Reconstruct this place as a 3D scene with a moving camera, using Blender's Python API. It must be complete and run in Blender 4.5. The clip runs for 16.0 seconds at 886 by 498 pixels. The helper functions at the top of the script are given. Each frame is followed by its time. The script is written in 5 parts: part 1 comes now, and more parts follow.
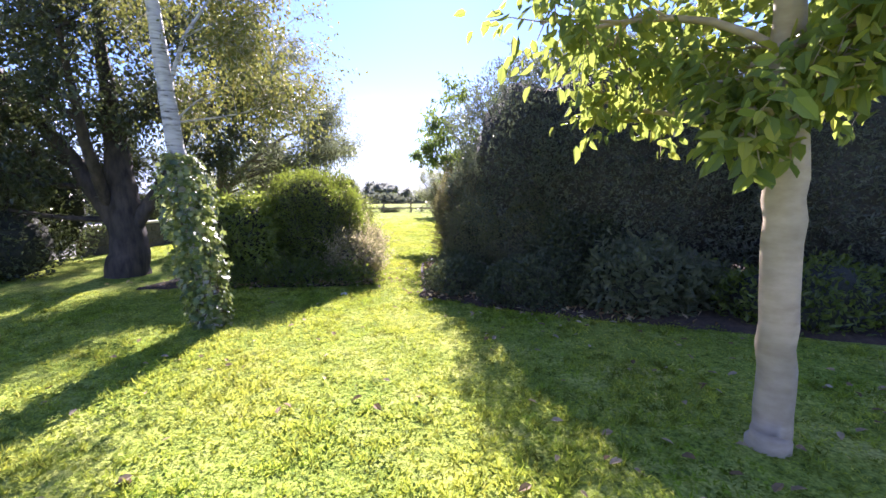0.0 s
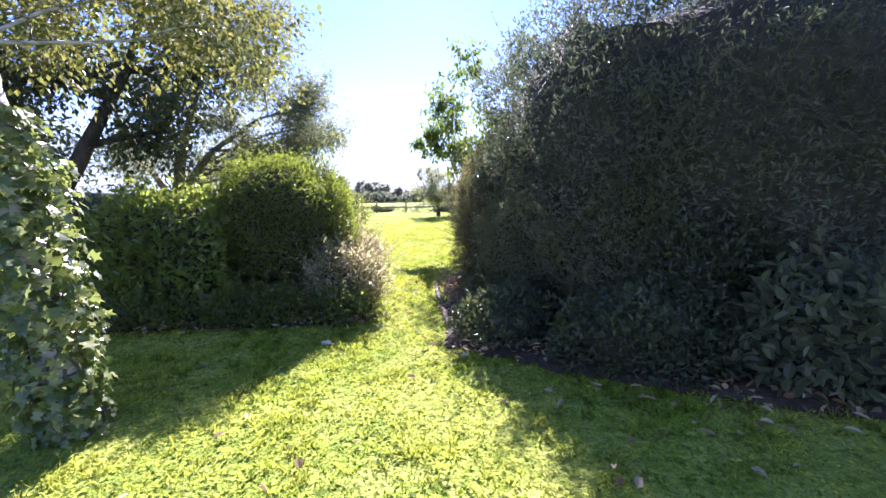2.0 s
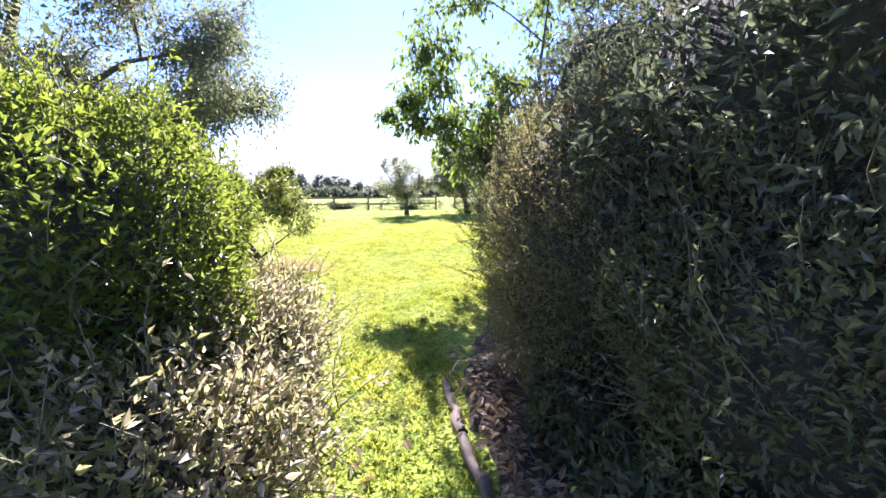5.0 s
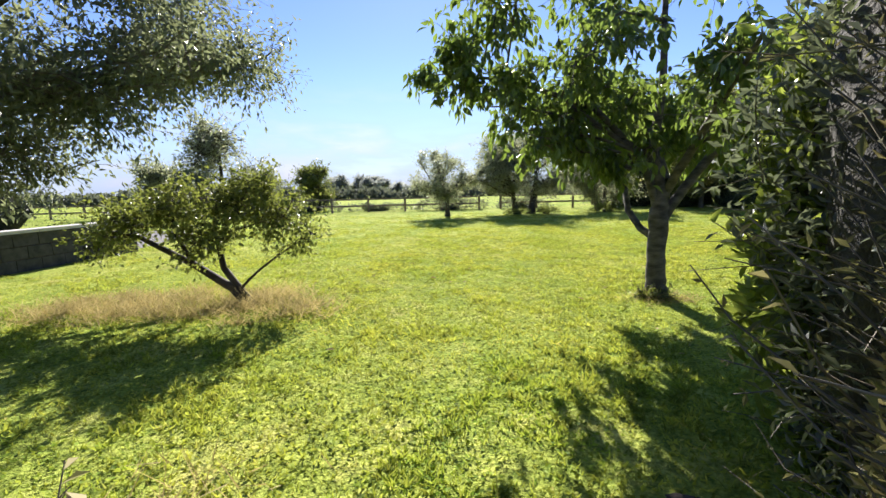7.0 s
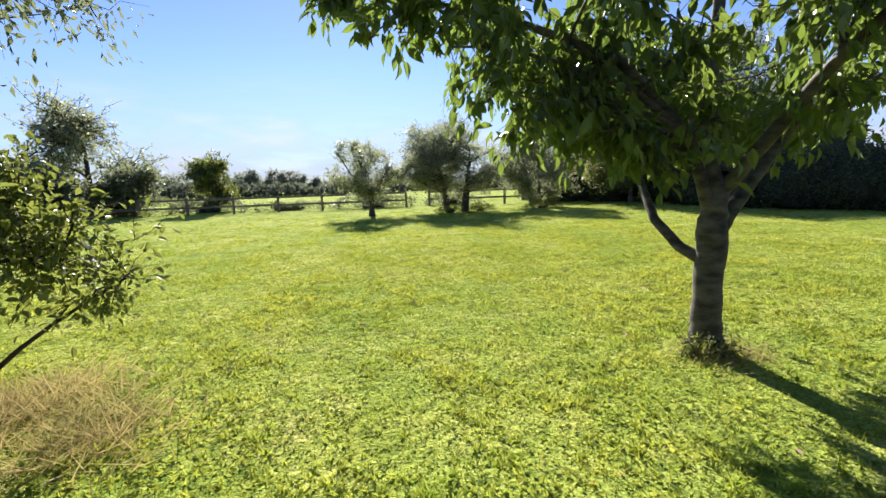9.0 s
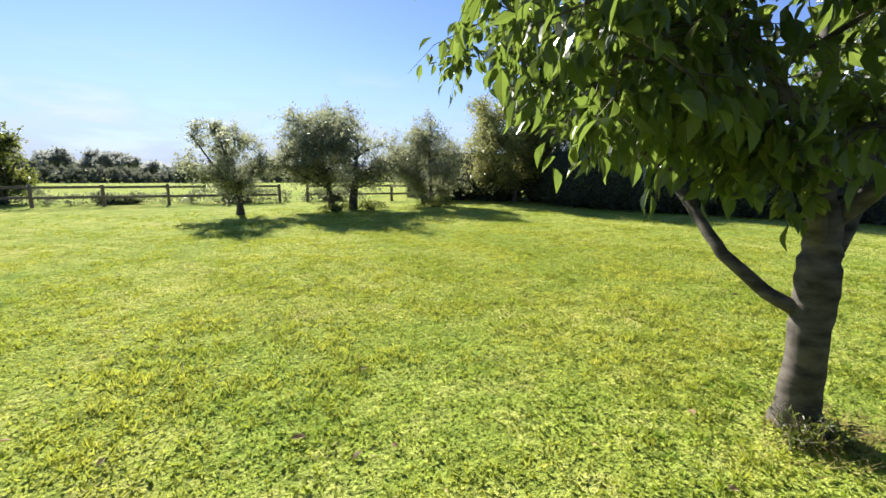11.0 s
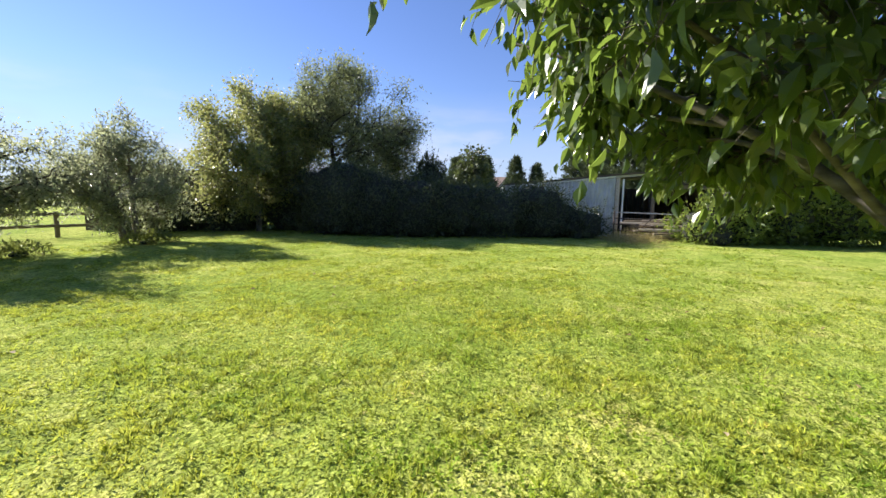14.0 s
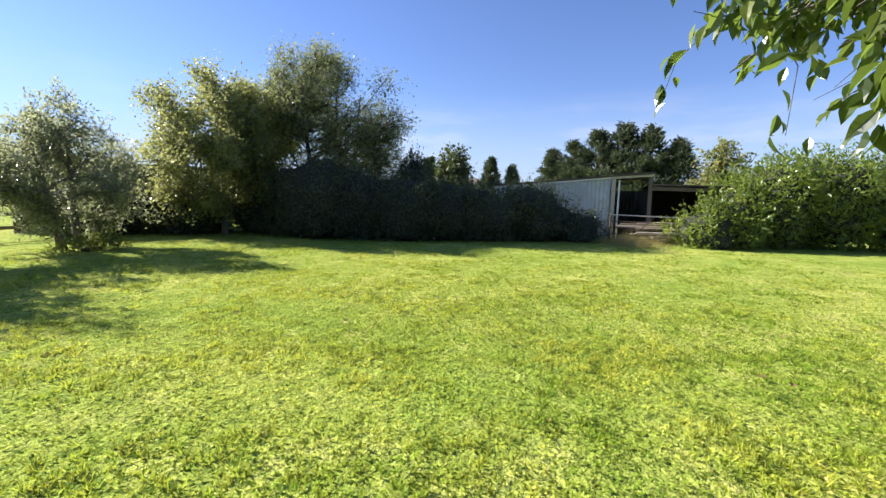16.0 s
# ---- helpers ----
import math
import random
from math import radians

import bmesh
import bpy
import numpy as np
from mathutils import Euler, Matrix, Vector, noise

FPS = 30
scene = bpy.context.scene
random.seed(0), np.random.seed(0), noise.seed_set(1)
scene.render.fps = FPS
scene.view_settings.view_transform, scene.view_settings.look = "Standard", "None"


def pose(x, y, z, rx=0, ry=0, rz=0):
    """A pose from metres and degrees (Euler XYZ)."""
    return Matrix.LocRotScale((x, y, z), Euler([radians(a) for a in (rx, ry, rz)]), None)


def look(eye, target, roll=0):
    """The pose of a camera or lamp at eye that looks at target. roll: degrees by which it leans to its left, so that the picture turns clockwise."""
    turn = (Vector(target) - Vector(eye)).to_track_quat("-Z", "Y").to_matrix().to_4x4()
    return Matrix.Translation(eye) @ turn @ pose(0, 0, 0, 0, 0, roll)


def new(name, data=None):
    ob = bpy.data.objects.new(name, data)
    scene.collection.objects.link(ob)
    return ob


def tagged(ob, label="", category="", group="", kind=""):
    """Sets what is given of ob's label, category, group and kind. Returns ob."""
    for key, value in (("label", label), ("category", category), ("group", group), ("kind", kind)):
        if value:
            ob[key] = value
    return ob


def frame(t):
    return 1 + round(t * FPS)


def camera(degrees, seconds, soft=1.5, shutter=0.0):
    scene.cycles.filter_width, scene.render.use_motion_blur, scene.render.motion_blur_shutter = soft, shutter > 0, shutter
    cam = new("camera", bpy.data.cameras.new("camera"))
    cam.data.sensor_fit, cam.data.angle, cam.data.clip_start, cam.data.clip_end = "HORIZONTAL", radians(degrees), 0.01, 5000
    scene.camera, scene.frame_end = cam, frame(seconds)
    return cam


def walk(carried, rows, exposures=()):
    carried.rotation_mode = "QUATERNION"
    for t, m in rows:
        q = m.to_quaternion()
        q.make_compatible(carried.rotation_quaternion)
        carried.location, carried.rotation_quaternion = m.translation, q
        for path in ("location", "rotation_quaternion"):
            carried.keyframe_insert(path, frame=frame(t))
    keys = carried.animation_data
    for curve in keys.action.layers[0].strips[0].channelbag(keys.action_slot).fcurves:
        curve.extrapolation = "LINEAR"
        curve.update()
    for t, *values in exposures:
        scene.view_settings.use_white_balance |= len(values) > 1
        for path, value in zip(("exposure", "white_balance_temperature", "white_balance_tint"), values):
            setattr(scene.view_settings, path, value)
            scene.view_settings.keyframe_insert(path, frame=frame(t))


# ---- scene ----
cam = camera(93.0, 16.0)
PATH = [
    (0, (0.001, 0.0, 1.559), (0.001, 1.983, 1.296), -0.7),
    (0.5, (-0.166, 0.593, 1.557), (-0.166, 2.576, 1.294), -0.8),
    (1, (-0.229, 1.206, 1.551), (-0.221, 3.188, 1.286), -0.8),
    (1.5, (-0.372, 1.777, 1.53), (-0.352, 3.759, 1.264), -0.8),
    (2, (-0.457, 2.379, 1.488), (-0.418, 4.361, 1.219), -1.0),
    (2.5, (-0.577, 2.985, 1.465), (-0.509, 4.965, 1.192), -1.0),
    (3, (-0.673, 3.587, 1.453), (-0.561, 5.564, 1.172), -1.1),
    (3.5, (-0.72, 4.228, 1.431), (-0.559, 6.201, 1.147), -0.9),
    (4, (-0.78, 4.868, 1.443), (-0.568, 6.836, 1.156), -0.7),
    (4.5, (-0.741, 5.53, 1.438), (-0.512, 7.496, 1.149), -0.8),
    (5, (-0.78, 6.145, 1.474), (-0.561, 8.111, 1.181), -0.5),
    (7.3, (-0.796, 9.275, 1.384), (-0.77, 11.253, 1.092), -1.6),
    (7.5, (-0.821, 9.497, 1.376), (-0.779, 11.474, 1.076), -1.7),
    (8, (-0.825, 10.051, 1.403), (-0.708, 12.022, 1.08), -1.8),
    (8.5, (-0.885, 10.599, 1.435), (-0.645, 12.558, 1.107), -1.8),
    (9, (-0.834, 11.148, 1.437), (-0.441, 13.082, 1.111), -1.8),
    (9.2, (-0.81, 11.358, 1.471), (-0.354, 13.278, 1.145), -1.8),
    (11.3, (-1.226, 13.264, 1.545), (-0.182, 14.932, 1.186), 0.9),
    (11.5, (-1.161, 13.5, 1.546), (-0.065, 15.135, 1.192), 1.0),
    (12, (-1.091, 14.06, 1.545), (0.154, 15.59, 1.213), 1.1),
    (12.5, (-0.963, 14.557, 1.548), (0.44, 15.948, 1.24), 1.0),
    (13, (-0.796, 15.036, 1.566), (0.766, 16.253, 1.283), 1.1),
    (13.5, (-0.67, 15.502, 1.585), (1.038, 16.509, 1.324), 1.0),
    (14, (-0.422, 15.872, 1.551), (1.395, 16.672, 1.312), 1.0),
    (14.5, (-0.233, 16.247, 1.534), (1.656, 16.865, 1.312), 1.3),
    (15, (-0.078, 16.633, 1.538), (1.839, 17.159, 1.318), 1.5),
    (15.5, (0.207, 16.958, 1.511), (2.121, 17.492, 1.286), 1.6),
    (16, (0.44, 17.301, 1.5), (2.319, 17.945, 1.272), 1.4),
]
walk(cam, [(t, look(eye, target, roll)) for t, eye, target, roll in PATH], exposures=[(0.0, 2.18, 5950, 34), (3.0, 2.33, 5700, 32), (5.0, 2.3, 5800, 31), (7.5, 1.3, 6350, 14), (12.5, 1.3, 6350, 14), (16.0, 1.45, 6400, 12)])

# world, sun and exposure
SUN_EL, SUN_AZ = 31.0, 0.3
world = bpy.data.worlds.new("world")
scene.world = world
world.use_nodes = True
wn = world.node_tree.nodes
wl = world.node_tree.links
wn.clear()
sky = wn.new("ShaderNodeTexSky")
sky.sky_type = "NISHITA"
sky.sun_disc = False
sky.sun_elevation, sky.sun_rotation = radians(SUN_EL), radians(SUN_AZ)
sky.air_density, sky.dust_density, sky.ozone_density = 1.0, 0.05, 2.5
wbg = wn.new("ShaderNodeBackground")
wbg.inputs["Strength"].default_value = 0.065
wout = wn.new("ShaderNodeOutputWorld")
# pale haze and low white cloud along the horizon, all the way round
wtc = wn.new("ShaderNodeTexCoord")
wsep = wn.new("ShaderNodeSeparateXYZ")
wl.new(wtc.outputs["Generated"], wsep.inputs["Vector"])
wmap = wn.new("ShaderNodeMapping")
wmap.inputs["Scale"].default_value = (2.2, 2.2, 9.0)
wl.new(wtc.outputs["Generated"], wmap.inputs["Vector"])
wnoise = wn.new("ShaderNodeTexNoise")
wnoise.inputs["Scale"].default_value, wnoise.inputs["Detail"].default_value = 2.6, 6.0
wl.new(wmap.outputs["Vector"], wnoise.inputs["Vector"])
wband = wn.new("ShaderNodeMapRange")
for key, value in (("From Min", 0.0), ("From Max", 0.24), ("To Min", 0.95), ("To Max", 0.0)):
    wband.inputs[key].default_value = value
wl.new(wsep.outputs["Z"], wband.inputs["Value"])
wthick = wn.new("ShaderNodeMapRange")
for key, value in (("From Min", 0.38), ("From Max", 0.62), ("To Min", 0.8), ("To Max", 1.15)):
    wthick.inputs[key].default_value = value
wl.new(wnoise.outputs["Fac"], wthick.inputs["Value"])
wmul = wn.new("ShaderNodeMath")
wmul.operation, wmul.use_clamp = "MULTIPLY", True
wl.new(wband.outputs["Result"], wmul.inputs[0])
wl.new(wthick.outputs["Result"], wmul.inputs[1])
wtint = wn.new("ShaderNodeMix")
wtint.data_type, wtint.blend_type = "RGBA", "MULTIPLY"
wtint.inputs[0].default_value = 1.0
wtint.inputs[7].default_value = (0.77, 0.82, 1.07, 1)
wl.new(sky.outputs["Color"], wtint.inputs[6])
wmix = wn.new("ShaderNodeMix")
wmix.data_type = "RGBA"
wcloud = wn.new("ShaderNodeValToRGB")
wcloud.color_ramp.elements[0].position, wcloud.color_ramp.elements[0].color = 0.50, (0.56, 0.70, 0.95, 1)
wcloud.color_ramp.elements[1].position, wcloud.color_ramp.elements[1].color = 0.68, (0.84, 0.88, 1.0, 1)
wl.new(wnoise.outputs["Fac"], wcloud.inputs["Fac"])
wbright = wn.new("ShaderNodeMix")
wbright.data_type, wbright.blend_type, wbright.clamp_result = "RGBA", "MULTIPLY", False
wbright.inputs[0].default_value = 1.0
wbright.inputs[7].default_value = (5.6, 5.6, 5.6, 1)
wl.new(wcloud.outputs["Color"], wbright.inputs[6])
wl.new(wbright.outputs[2], wmix.inputs[7])
wl.new(wmul.outputs["Value"], wmix.inputs[0])
wl.new(wtint.outputs[2], wmix.inputs[6])
wl.new(wmix.outputs[2], wbg.inputs["Color"])
wl.new(wbg.outputs["Background"], wout.inputs["Surface"])

sun_data = bpy.data.lights.new("sun", "SUN")
sun_data.energy, sun_data.angle, sun_data.color = 5.0, radians(0.6), (1.0, 0.95, 0.86)
sun_way = Vector((math.sin(radians(SUN_AZ)) * math.cos(radians(SUN_EL)), math.cos(radians(SUN_AZ)) * math.cos(radians(SUN_EL)), math.sin(radians(SUN_EL))))
new("sun", sun_data).matrix_world = look(sun_way * 60, (0, 0, 0))


# ---- materials ----
def material(name):
    m = bpy.data.materials.new(name)
    m.use_nodes = True
    nt = m.node_tree
    return m, nt.nodes, nt.links, nt.nodes["Principled BSDF"]


def noise_node(nodes, links, scale, detail=4.0, coords="Object", stretch=None, rough=0.6):
    tc = nodes.new("ShaderNodeTexCoord")
    n = nodes.new("ShaderNodeTexNoise")
    n.inputs["Scale"].default_value, n.inputs["Detail"].default_value, n.inputs["Roughness"].default_value = scale, detail, rough
    if stretch:
        mp = nodes.new("ShaderNodeMapping")
        mp.inputs["Scale"].default_value = stretch
        links.new(tc.outputs[coords], mp.inputs["Vector"])
        links.new(mp.outputs["Vector"], n.inputs["Vector"])
    else:
        links.new(tc.outputs[coords], n.inputs["Vector"])
    return n


def ramp(nodes, links, source, stops):
    r = nodes.new("ShaderNodeValToRGB")
    el = r.color_ramp.elements
    while len(el) < len(stops):
        el.new(0.5)
    for e, (pos, col) in zip(el, stops):
        e.position, e.color = pos, (*col, 1)
    links.new(source, r.inputs["Fac"])
    return r


def mix(nodes, links, fac, a, b, how="MIX"):
    n = nodes.new("ShaderNodeMix")
    n.data_type, n.blend_type = "RGBA", how
    if isinstance(fac, float):
        n.inputs["Factor"].default_value = fac
    else:
        links.new(fac, n.inputs["Factor"])
    for key, v in (("A", a), ("B", b)):
        sock = [s for s in n.inputs if s.name == key and s.type == "RGBA"][0]
        if isinstance(v, tuple):
            sock.default_value = (*v, 1)
        else:
            links.new(v, sock)
    return [s for s in n.outputs if s.type == "RGBA"][0]


def bump(nodes, links, height, bsdf, strength=0.5, distance=0.02):
    b = nodes.new("ShaderNodeBump")
    b.inputs["Strength"].default_value, b.inputs["Distance"].default_value = strength, distance
    links.new(height, b.inputs["Height"])
    links.new(b.outputs["Normal"], bsdf.inputs["Normal"])


def leaf_material(name, cols, through_col, through_share=0.4, rough=0.45, spec=0.4):
    """Leaves: colour varies from leaf to leaf and over the crown, and light comes through."""
    m, nodes, links, bsdf = material(name)
    geo = nodes.new("ShaderNodeNewGeometry")
    n = len(cols)
    info = nodes.new("ShaderNodeObjectInfo")
    add = nodes.new("ShaderNodeMath")
    add.operation = "ADD"
    links.new(geo.outputs["Random Per Island"], add.inputs[0])
    links.new(info.outputs["Random"], add.inputs[1])
    wrap = nodes.new("ShaderNodeMath")
    wrap.operation = "FRACT"
    links.new(add.outputs["Value"], wrap.inputs[0])
    r = ramp(nodes, links, wrap.outputs["Value"], [(i / max(1, n - 1), c) for i, c in enumerate(cols)])
    big = noise_node(nodes, links, 1.3, 3.0)
    tone = ramp(nodes, links, big.outputs["Fac"], [(0.3, (0.62, 0.66, 0.6)), (0.7, (1.25, 1.2, 1.1))])
    col = mix(nodes, links, 1.0, r.outputs["Color"], tone.outputs["Color"], "MULTIPLY")
    links.new(col, bsdf.inputs["Base Color"])
    bsdf.inputs["Roughness"].default_value = rough
    bsdf.inputs["Specular IOR Level"].default_value = spec
    tr = nodes.new("ShaderNodeBsdfTranslucent")
    tint = mix(nodes, links, 0.55, col, through_col)
    links.new(tint, tr.inputs["Color"])
    ms = nodes.new("ShaderNodeMixShader")
    ms.inputs["Fac"].default_value = through_share
    links.new(bsdf.outputs["BSDF"], ms.inputs[1])
    links.new(tr.outputs["BSDF"], ms.inputs[2])
    links.new(ms.outputs["Shader"], nodes["Material Output"].inputs["Surface"])
    return m


def bark_material(name, dark, light, scale=9.0, stretch=(1, 1, 0.25), strength=0.8):
    m, nodes, links, bsdf = material(name)
    n = noise_node(nodes, links, scale, 6.0, stretch=stretch)
    big = noise_node(nodes, links, 1.7, 3.0)
    r = ramp(nodes, links, n.outputs["Fac"], [(0.32, dark), (0.68, light)])
    t = ramp(nodes, links, big.outputs["Fac"], [(0.3, (0.7, 0.72, 0.66)), (0.7, (1.15, 1.12, 1.05))])
    links.new(mix(nodes, links, 1.0, r.outputs["Color"], t.outputs["Color"], "MULTIPLY"), bsdf.inputs["Base Color"])
    bsdf.inputs["Roughness"].default_value = 0.85
    bump(nodes, links, n.outputs["Fac"], bsdf, strength, 0.012)
    return m


def plain_material(name, a, b, scale=6.0, rough=0.8, strength=0.3, metallic=0.0, stretch=None, distance=0.01):
    m, nodes, links, bsdf = material(name)
    n = noise_node(nodes, links, scale, 5.0, stretch=stretch)
    r = ramp(nodes, links, n.outputs["Fac"], [(0.3, a), (0.7, b)])
    links.new(r.outputs["Color"], bsdf.inputs["Base Color"])
    bsdf.inputs["Roughness"].default_value, bsdf.inputs["Metallic"].default_value = rough, metallic
    bump(nodes, links, n.outputs["Fac"], bsdf, strength, distance)
    return m


def lawn_material():
    m, nodes, links, bsdf = material("mown_lawn")
    big = noise_node(nodes, links, 0.35, 4.0)
    mid = noise_node(nodes, links, 2.2, 5.0)
    fine = noise_node(nodes, links, 38.0, 4.0)
    small = noise_node(nodes, links, 11.0, 5.0, rough=0.7)
    patch = noise_node(nodes, links, 0.9, 5.0, rough=0.65)
    a = ramp(nodes, links, mid.outputs["Fac"], [(0.3, (0.22, 0.29, 0.055)), (0.5, (0.32, 0.39, 0.08)), (0.72, (0.45, 0.475, 0.14))])
    b = ramp(nodes, links, big.outputs["Fac"], [(0.35, (0.80, 0.90, 0.75)), (0.65, (1.15, 1.08, 1.1))])
    f = ramp(nodes, links, fine.outputs["Fac"], [(0.3, (0.55, 0.6, 0.5)), (0.62, (1.25, 1.2, 1.2))])
    g = ramp(nodes, links, small.outputs["Fac"], [(0.33, (0.36, 0.44, 0.4)), (0.47, (1.0, 1.0, 1.0)), (0.7, (1.28, 1.2, 1.2))])
    h = ramp(nodes, links, patch.outputs["Fac"], [(0.58, (0, 0, 0)), (0.72, (0.6, 0.6, 0.6))])
    c = mix(nodes, links, h.outputs["Color"], a.outputs["Color"], (0.46, 0.40, 0.16))
    c = mix(nodes, links, 1.0, c, b.outputs["Color"], "MULTIPLY")
    c = mix(nodes, links, 1.0, c, f.outputs["Color"], "MULTIPLY")
    c = mix(nodes, links, 1.0, c, g.outputs["Color"], "MULTIPLY")
    links.new(c, bsdf.inputs["Base Color"])
    bsdf.inputs["Roughness"].default_value = 0.95
    bsdf.inputs["Specular IOR Level"].default_value = 0.02
    bump(nodes, links, small.outputs["Fac"], bsdf, 0.9, 0.11)
    return m


def birch_material():
    m, nodes, links, bsdf = material("birch_bark")
    lent = noise_node(nodes, links, 5.0, 4.0, stretch=(1.0, 1.0, 6.0))
    patch = noise_node(nodes, links, 3.2, 3.0)
    r = ramp(nodes, links, lent.outputs["Fac"], [(0.34, (0.07, 0.06, 0.05)), (0.42, (0.36, 0.34, 0.30)), (0.6, (0.52, 0.50, 0.46))])
    p = ramp(nodes, links, patch.outputs["Fac"], [(0.3, (0.14, 0.13, 0.11)), (0.4, (1, 1, 1))])
    links.new(mix(nodes, links, 1.0, r.outputs["Color"], p.outputs["Color"], "MULTIPLY"), bsdf.inputs["Base Color"])
    bsdf.inputs["Roughness"].default_value = 0.6
    bump(nodes, links, lent.outputs["Fac"], bsdf, 0.4, 0.01)
    return m


def grass_material():
    """Blades: colour from leaf to leaf, in hand-wide tufts with their shadows, and in broad patches of clover and dry
    grass.
    """
    m, nodes, links, bsdf = material("grass_blades")
    geo = nodes.new("ShaderNodeNewGeometry")
    r = ramp(nodes, links, geo.outputs["Random Per Island"], [(0.0, (0.11, 0.16, 0.02)), (0.35, (0.225, 0.315, 0.036)), (0.7, (0.315, 0.40, 0.052)), (0.95, (0.38, 0.44, 0.075)), (1.0, (0.50, 0.45, 0.18))])
    tuft = noise_node(nodes, links, 6.5, 3.0)
    # dark stops paint the shadows between tufts into the blade colour
    t = ramp(nodes, links, tuft.outputs["Fac"], [(0.40, (0.28, 0.37, 0.30)), (0.49, (0.98, 1.0, 0.95)), (0.60, (1.42, 1.32, 1.2))])
    wide = noise_node(nodes, links, 0.75, 4.0)
    w = ramp(nodes, links, wide.outputs["Fac"], [(0.40, (0.58, 0.78, 0.52)), (0.5, (1.0, 1.0, 1.0)), (0.61, (1.32, 1.14, 1.3))])
    c = mix(nodes, links, 1.0, r.outputs["Color"], t.outputs["Color"], "MULTIPLY")
    c = mix(nodes, links, 1.0, c, w.outputs["Color"], "MULTIPLY")
    links.new(c, bsdf.inputs["Base Color"])
    bsdf.inputs["Roughness"].default_value, bsdf.inputs["Specular IOR Level"].default_value = 0.65, 0.12
    tr = nodes.new("ShaderNodeBsdfTranslucent")
    links.new(mix(nodes, links, 0.5, c, (0.66, 0.66, 0.09)), tr.inputs["Color"])
    ms = nodes.new("ShaderNodeMixShader")
    ms.inputs["Fac"].default_value = 0.45
    links.new(bsdf.outputs["BSDF"], ms.inputs[1])
    links.new(tr.outputs["BSDF"], ms.inputs[2])
    links.new(ms.outputs["Shader"], nodes["Material Output"].inputs["Surface"])
    return m


LAWN = lawn_material()
GRASS = grass_material()
HAY = leaf_material("dry_grass", [(0.26, 0.24, 0.08), (0.46, 0.37, 0.16), (0.60, 0.49, 0.24)], (0.62, 0.50, 0.2), 0.4, 0.7, 0.2)
SOIL = plain_material("garden_soil", (0.03, 0.02, 0.012), (0.09, 0.06, 0.036), 14.0, 0.95, 1.0, distance=0.04)
# Hedge core: near-black colour stands in for the shade among inner twigs.
CORE = plain_material("shade_core", (0.02, 0.024, 0.014), (0.05, 0.052, 0.032), 9.0, 0.95, 1.0, distance=0.08)
BIRCH = birch_material()
BARK_DARK = bark_material("dark_bark", (0.025, 0.02, 0.015), (0.10, 0.08, 0.06))
BARK_GREY = bark_material("grey_brown_bark", (0.09, 0.075, 0.055), (0.23, 0.20, 0.16), 7.0)
BARK_CHERRY = bark_material("cherry_bark", (0.04, 0.034, 0.028), (0.19, 0.165, 0.14), 6.0, (1, 1, 2.4), 0.7)
BARK_MAPLE = bark_material("smooth_tan_bark", (0.36, 0.28, 0.19), (0.52, 0.42, 0.31), 5.0, (1, 1, 2.2), 0.3)
LEAF_MAPLE = leaf_material("maple_leaf", [(0.09, 0.15, 0.035), (0.14, 0.21, 0.05), (0.22, 0.28, 0.06), (0.40, 0.38, 0.06)], (0.50, 0.58, 0.10), 0.45)
LEAF_BIRCH = leaf_material("birch_leaf", [(0.06, 0.09, 0.02), (0.10, 0.13, 0.03), (0.18, 0.18, 0.05), (0.25, 0.20, 0.06)], (0.35, 0.36, 0.08), 0.4)
LEAF_DARK = leaf_material("dark_tree_leaf", [(0.04, 0.055, 0.025), (0.065, 0.085, 0.04), (0.09, 0.11, 0.055)], (0.18, 0.22, 0.06), 0.3, 0.4, 0.5)
LEAF_GREY = leaf_material("willow_leaf", [(0.08, 0.10, 0.06), (0.12, 0.145, 0.085), (0.18, 0.20, 0.12)], (0.36, 0.40, 0.18), 0.5, 0.4, 0.5)
LEAF_HEDGE = leaf_material("hedge_leaf", [(0.05, 0.075, 0.02), (0.08, 0.12, 0.03), (0.13, 0.18, 0.035)], (0.42, 0.52, 0.05), 0.45, 0.35, 0.5)
LEAF_LAUREL = leaf_material("laurel_leaf", [(0.08, 0.12, 0.03), (0.13, 0.19, 0.042), (0.21, 0.28, 0.06)], (0.55, 0.64, 0.09), 0.42, 0.28, 0.6)
LEAF_CONIFER = leaf_material("conifer_spray", [(0.04, 0.055, 0.035), (0.065, 0.085, 0.05), (0.10, 0.12, 0.07)], (0.14, 0.18, 0.07), 0.25, 0.5, 0.35)
LEAF_PINK = leaf_material("dry_shrub_leaf", [(0.12, 0.16, 0.045), (0.21, 0.24, 0.07), (0.44, 0.35, 0.25), (0.60, 0.52, 0.44)], (0.62, 0.56, 0.26), 0.48, 0.45, 0.45)
LEAF_BROWN = leaf_material("brown_shrub_leaf", [(0.08, 0.10, 0.045), (0.11, 0.13, 0.06), (0.18, 0.15, 0.09), (0.26, 0.22, 0.10)], (0.42, 0.38, 0.14), 0.4, 0.5, 0.4)
LEAF_IVY = leaf_material("ivy_leaf", [(0.045, 0.08, 0.022), (0.09, 0.14, 0.035), (0.17, 0.22, 0.07), (0.36, 0.37, 0.18)], (0.42, 0.50, 0.12), 0.34, 0.33, 0.55)
LEAF_CHERRY = leaf_material("cherry_leaf", [(0.03, 0.052, 0.016), (0.052, 0.085, 0.022), (0.09, 0.13, 0.032), (0.17, 0.19, 0.055)], (0.34, 0.48, 0.07), 0.44, 0.32, 0.6)
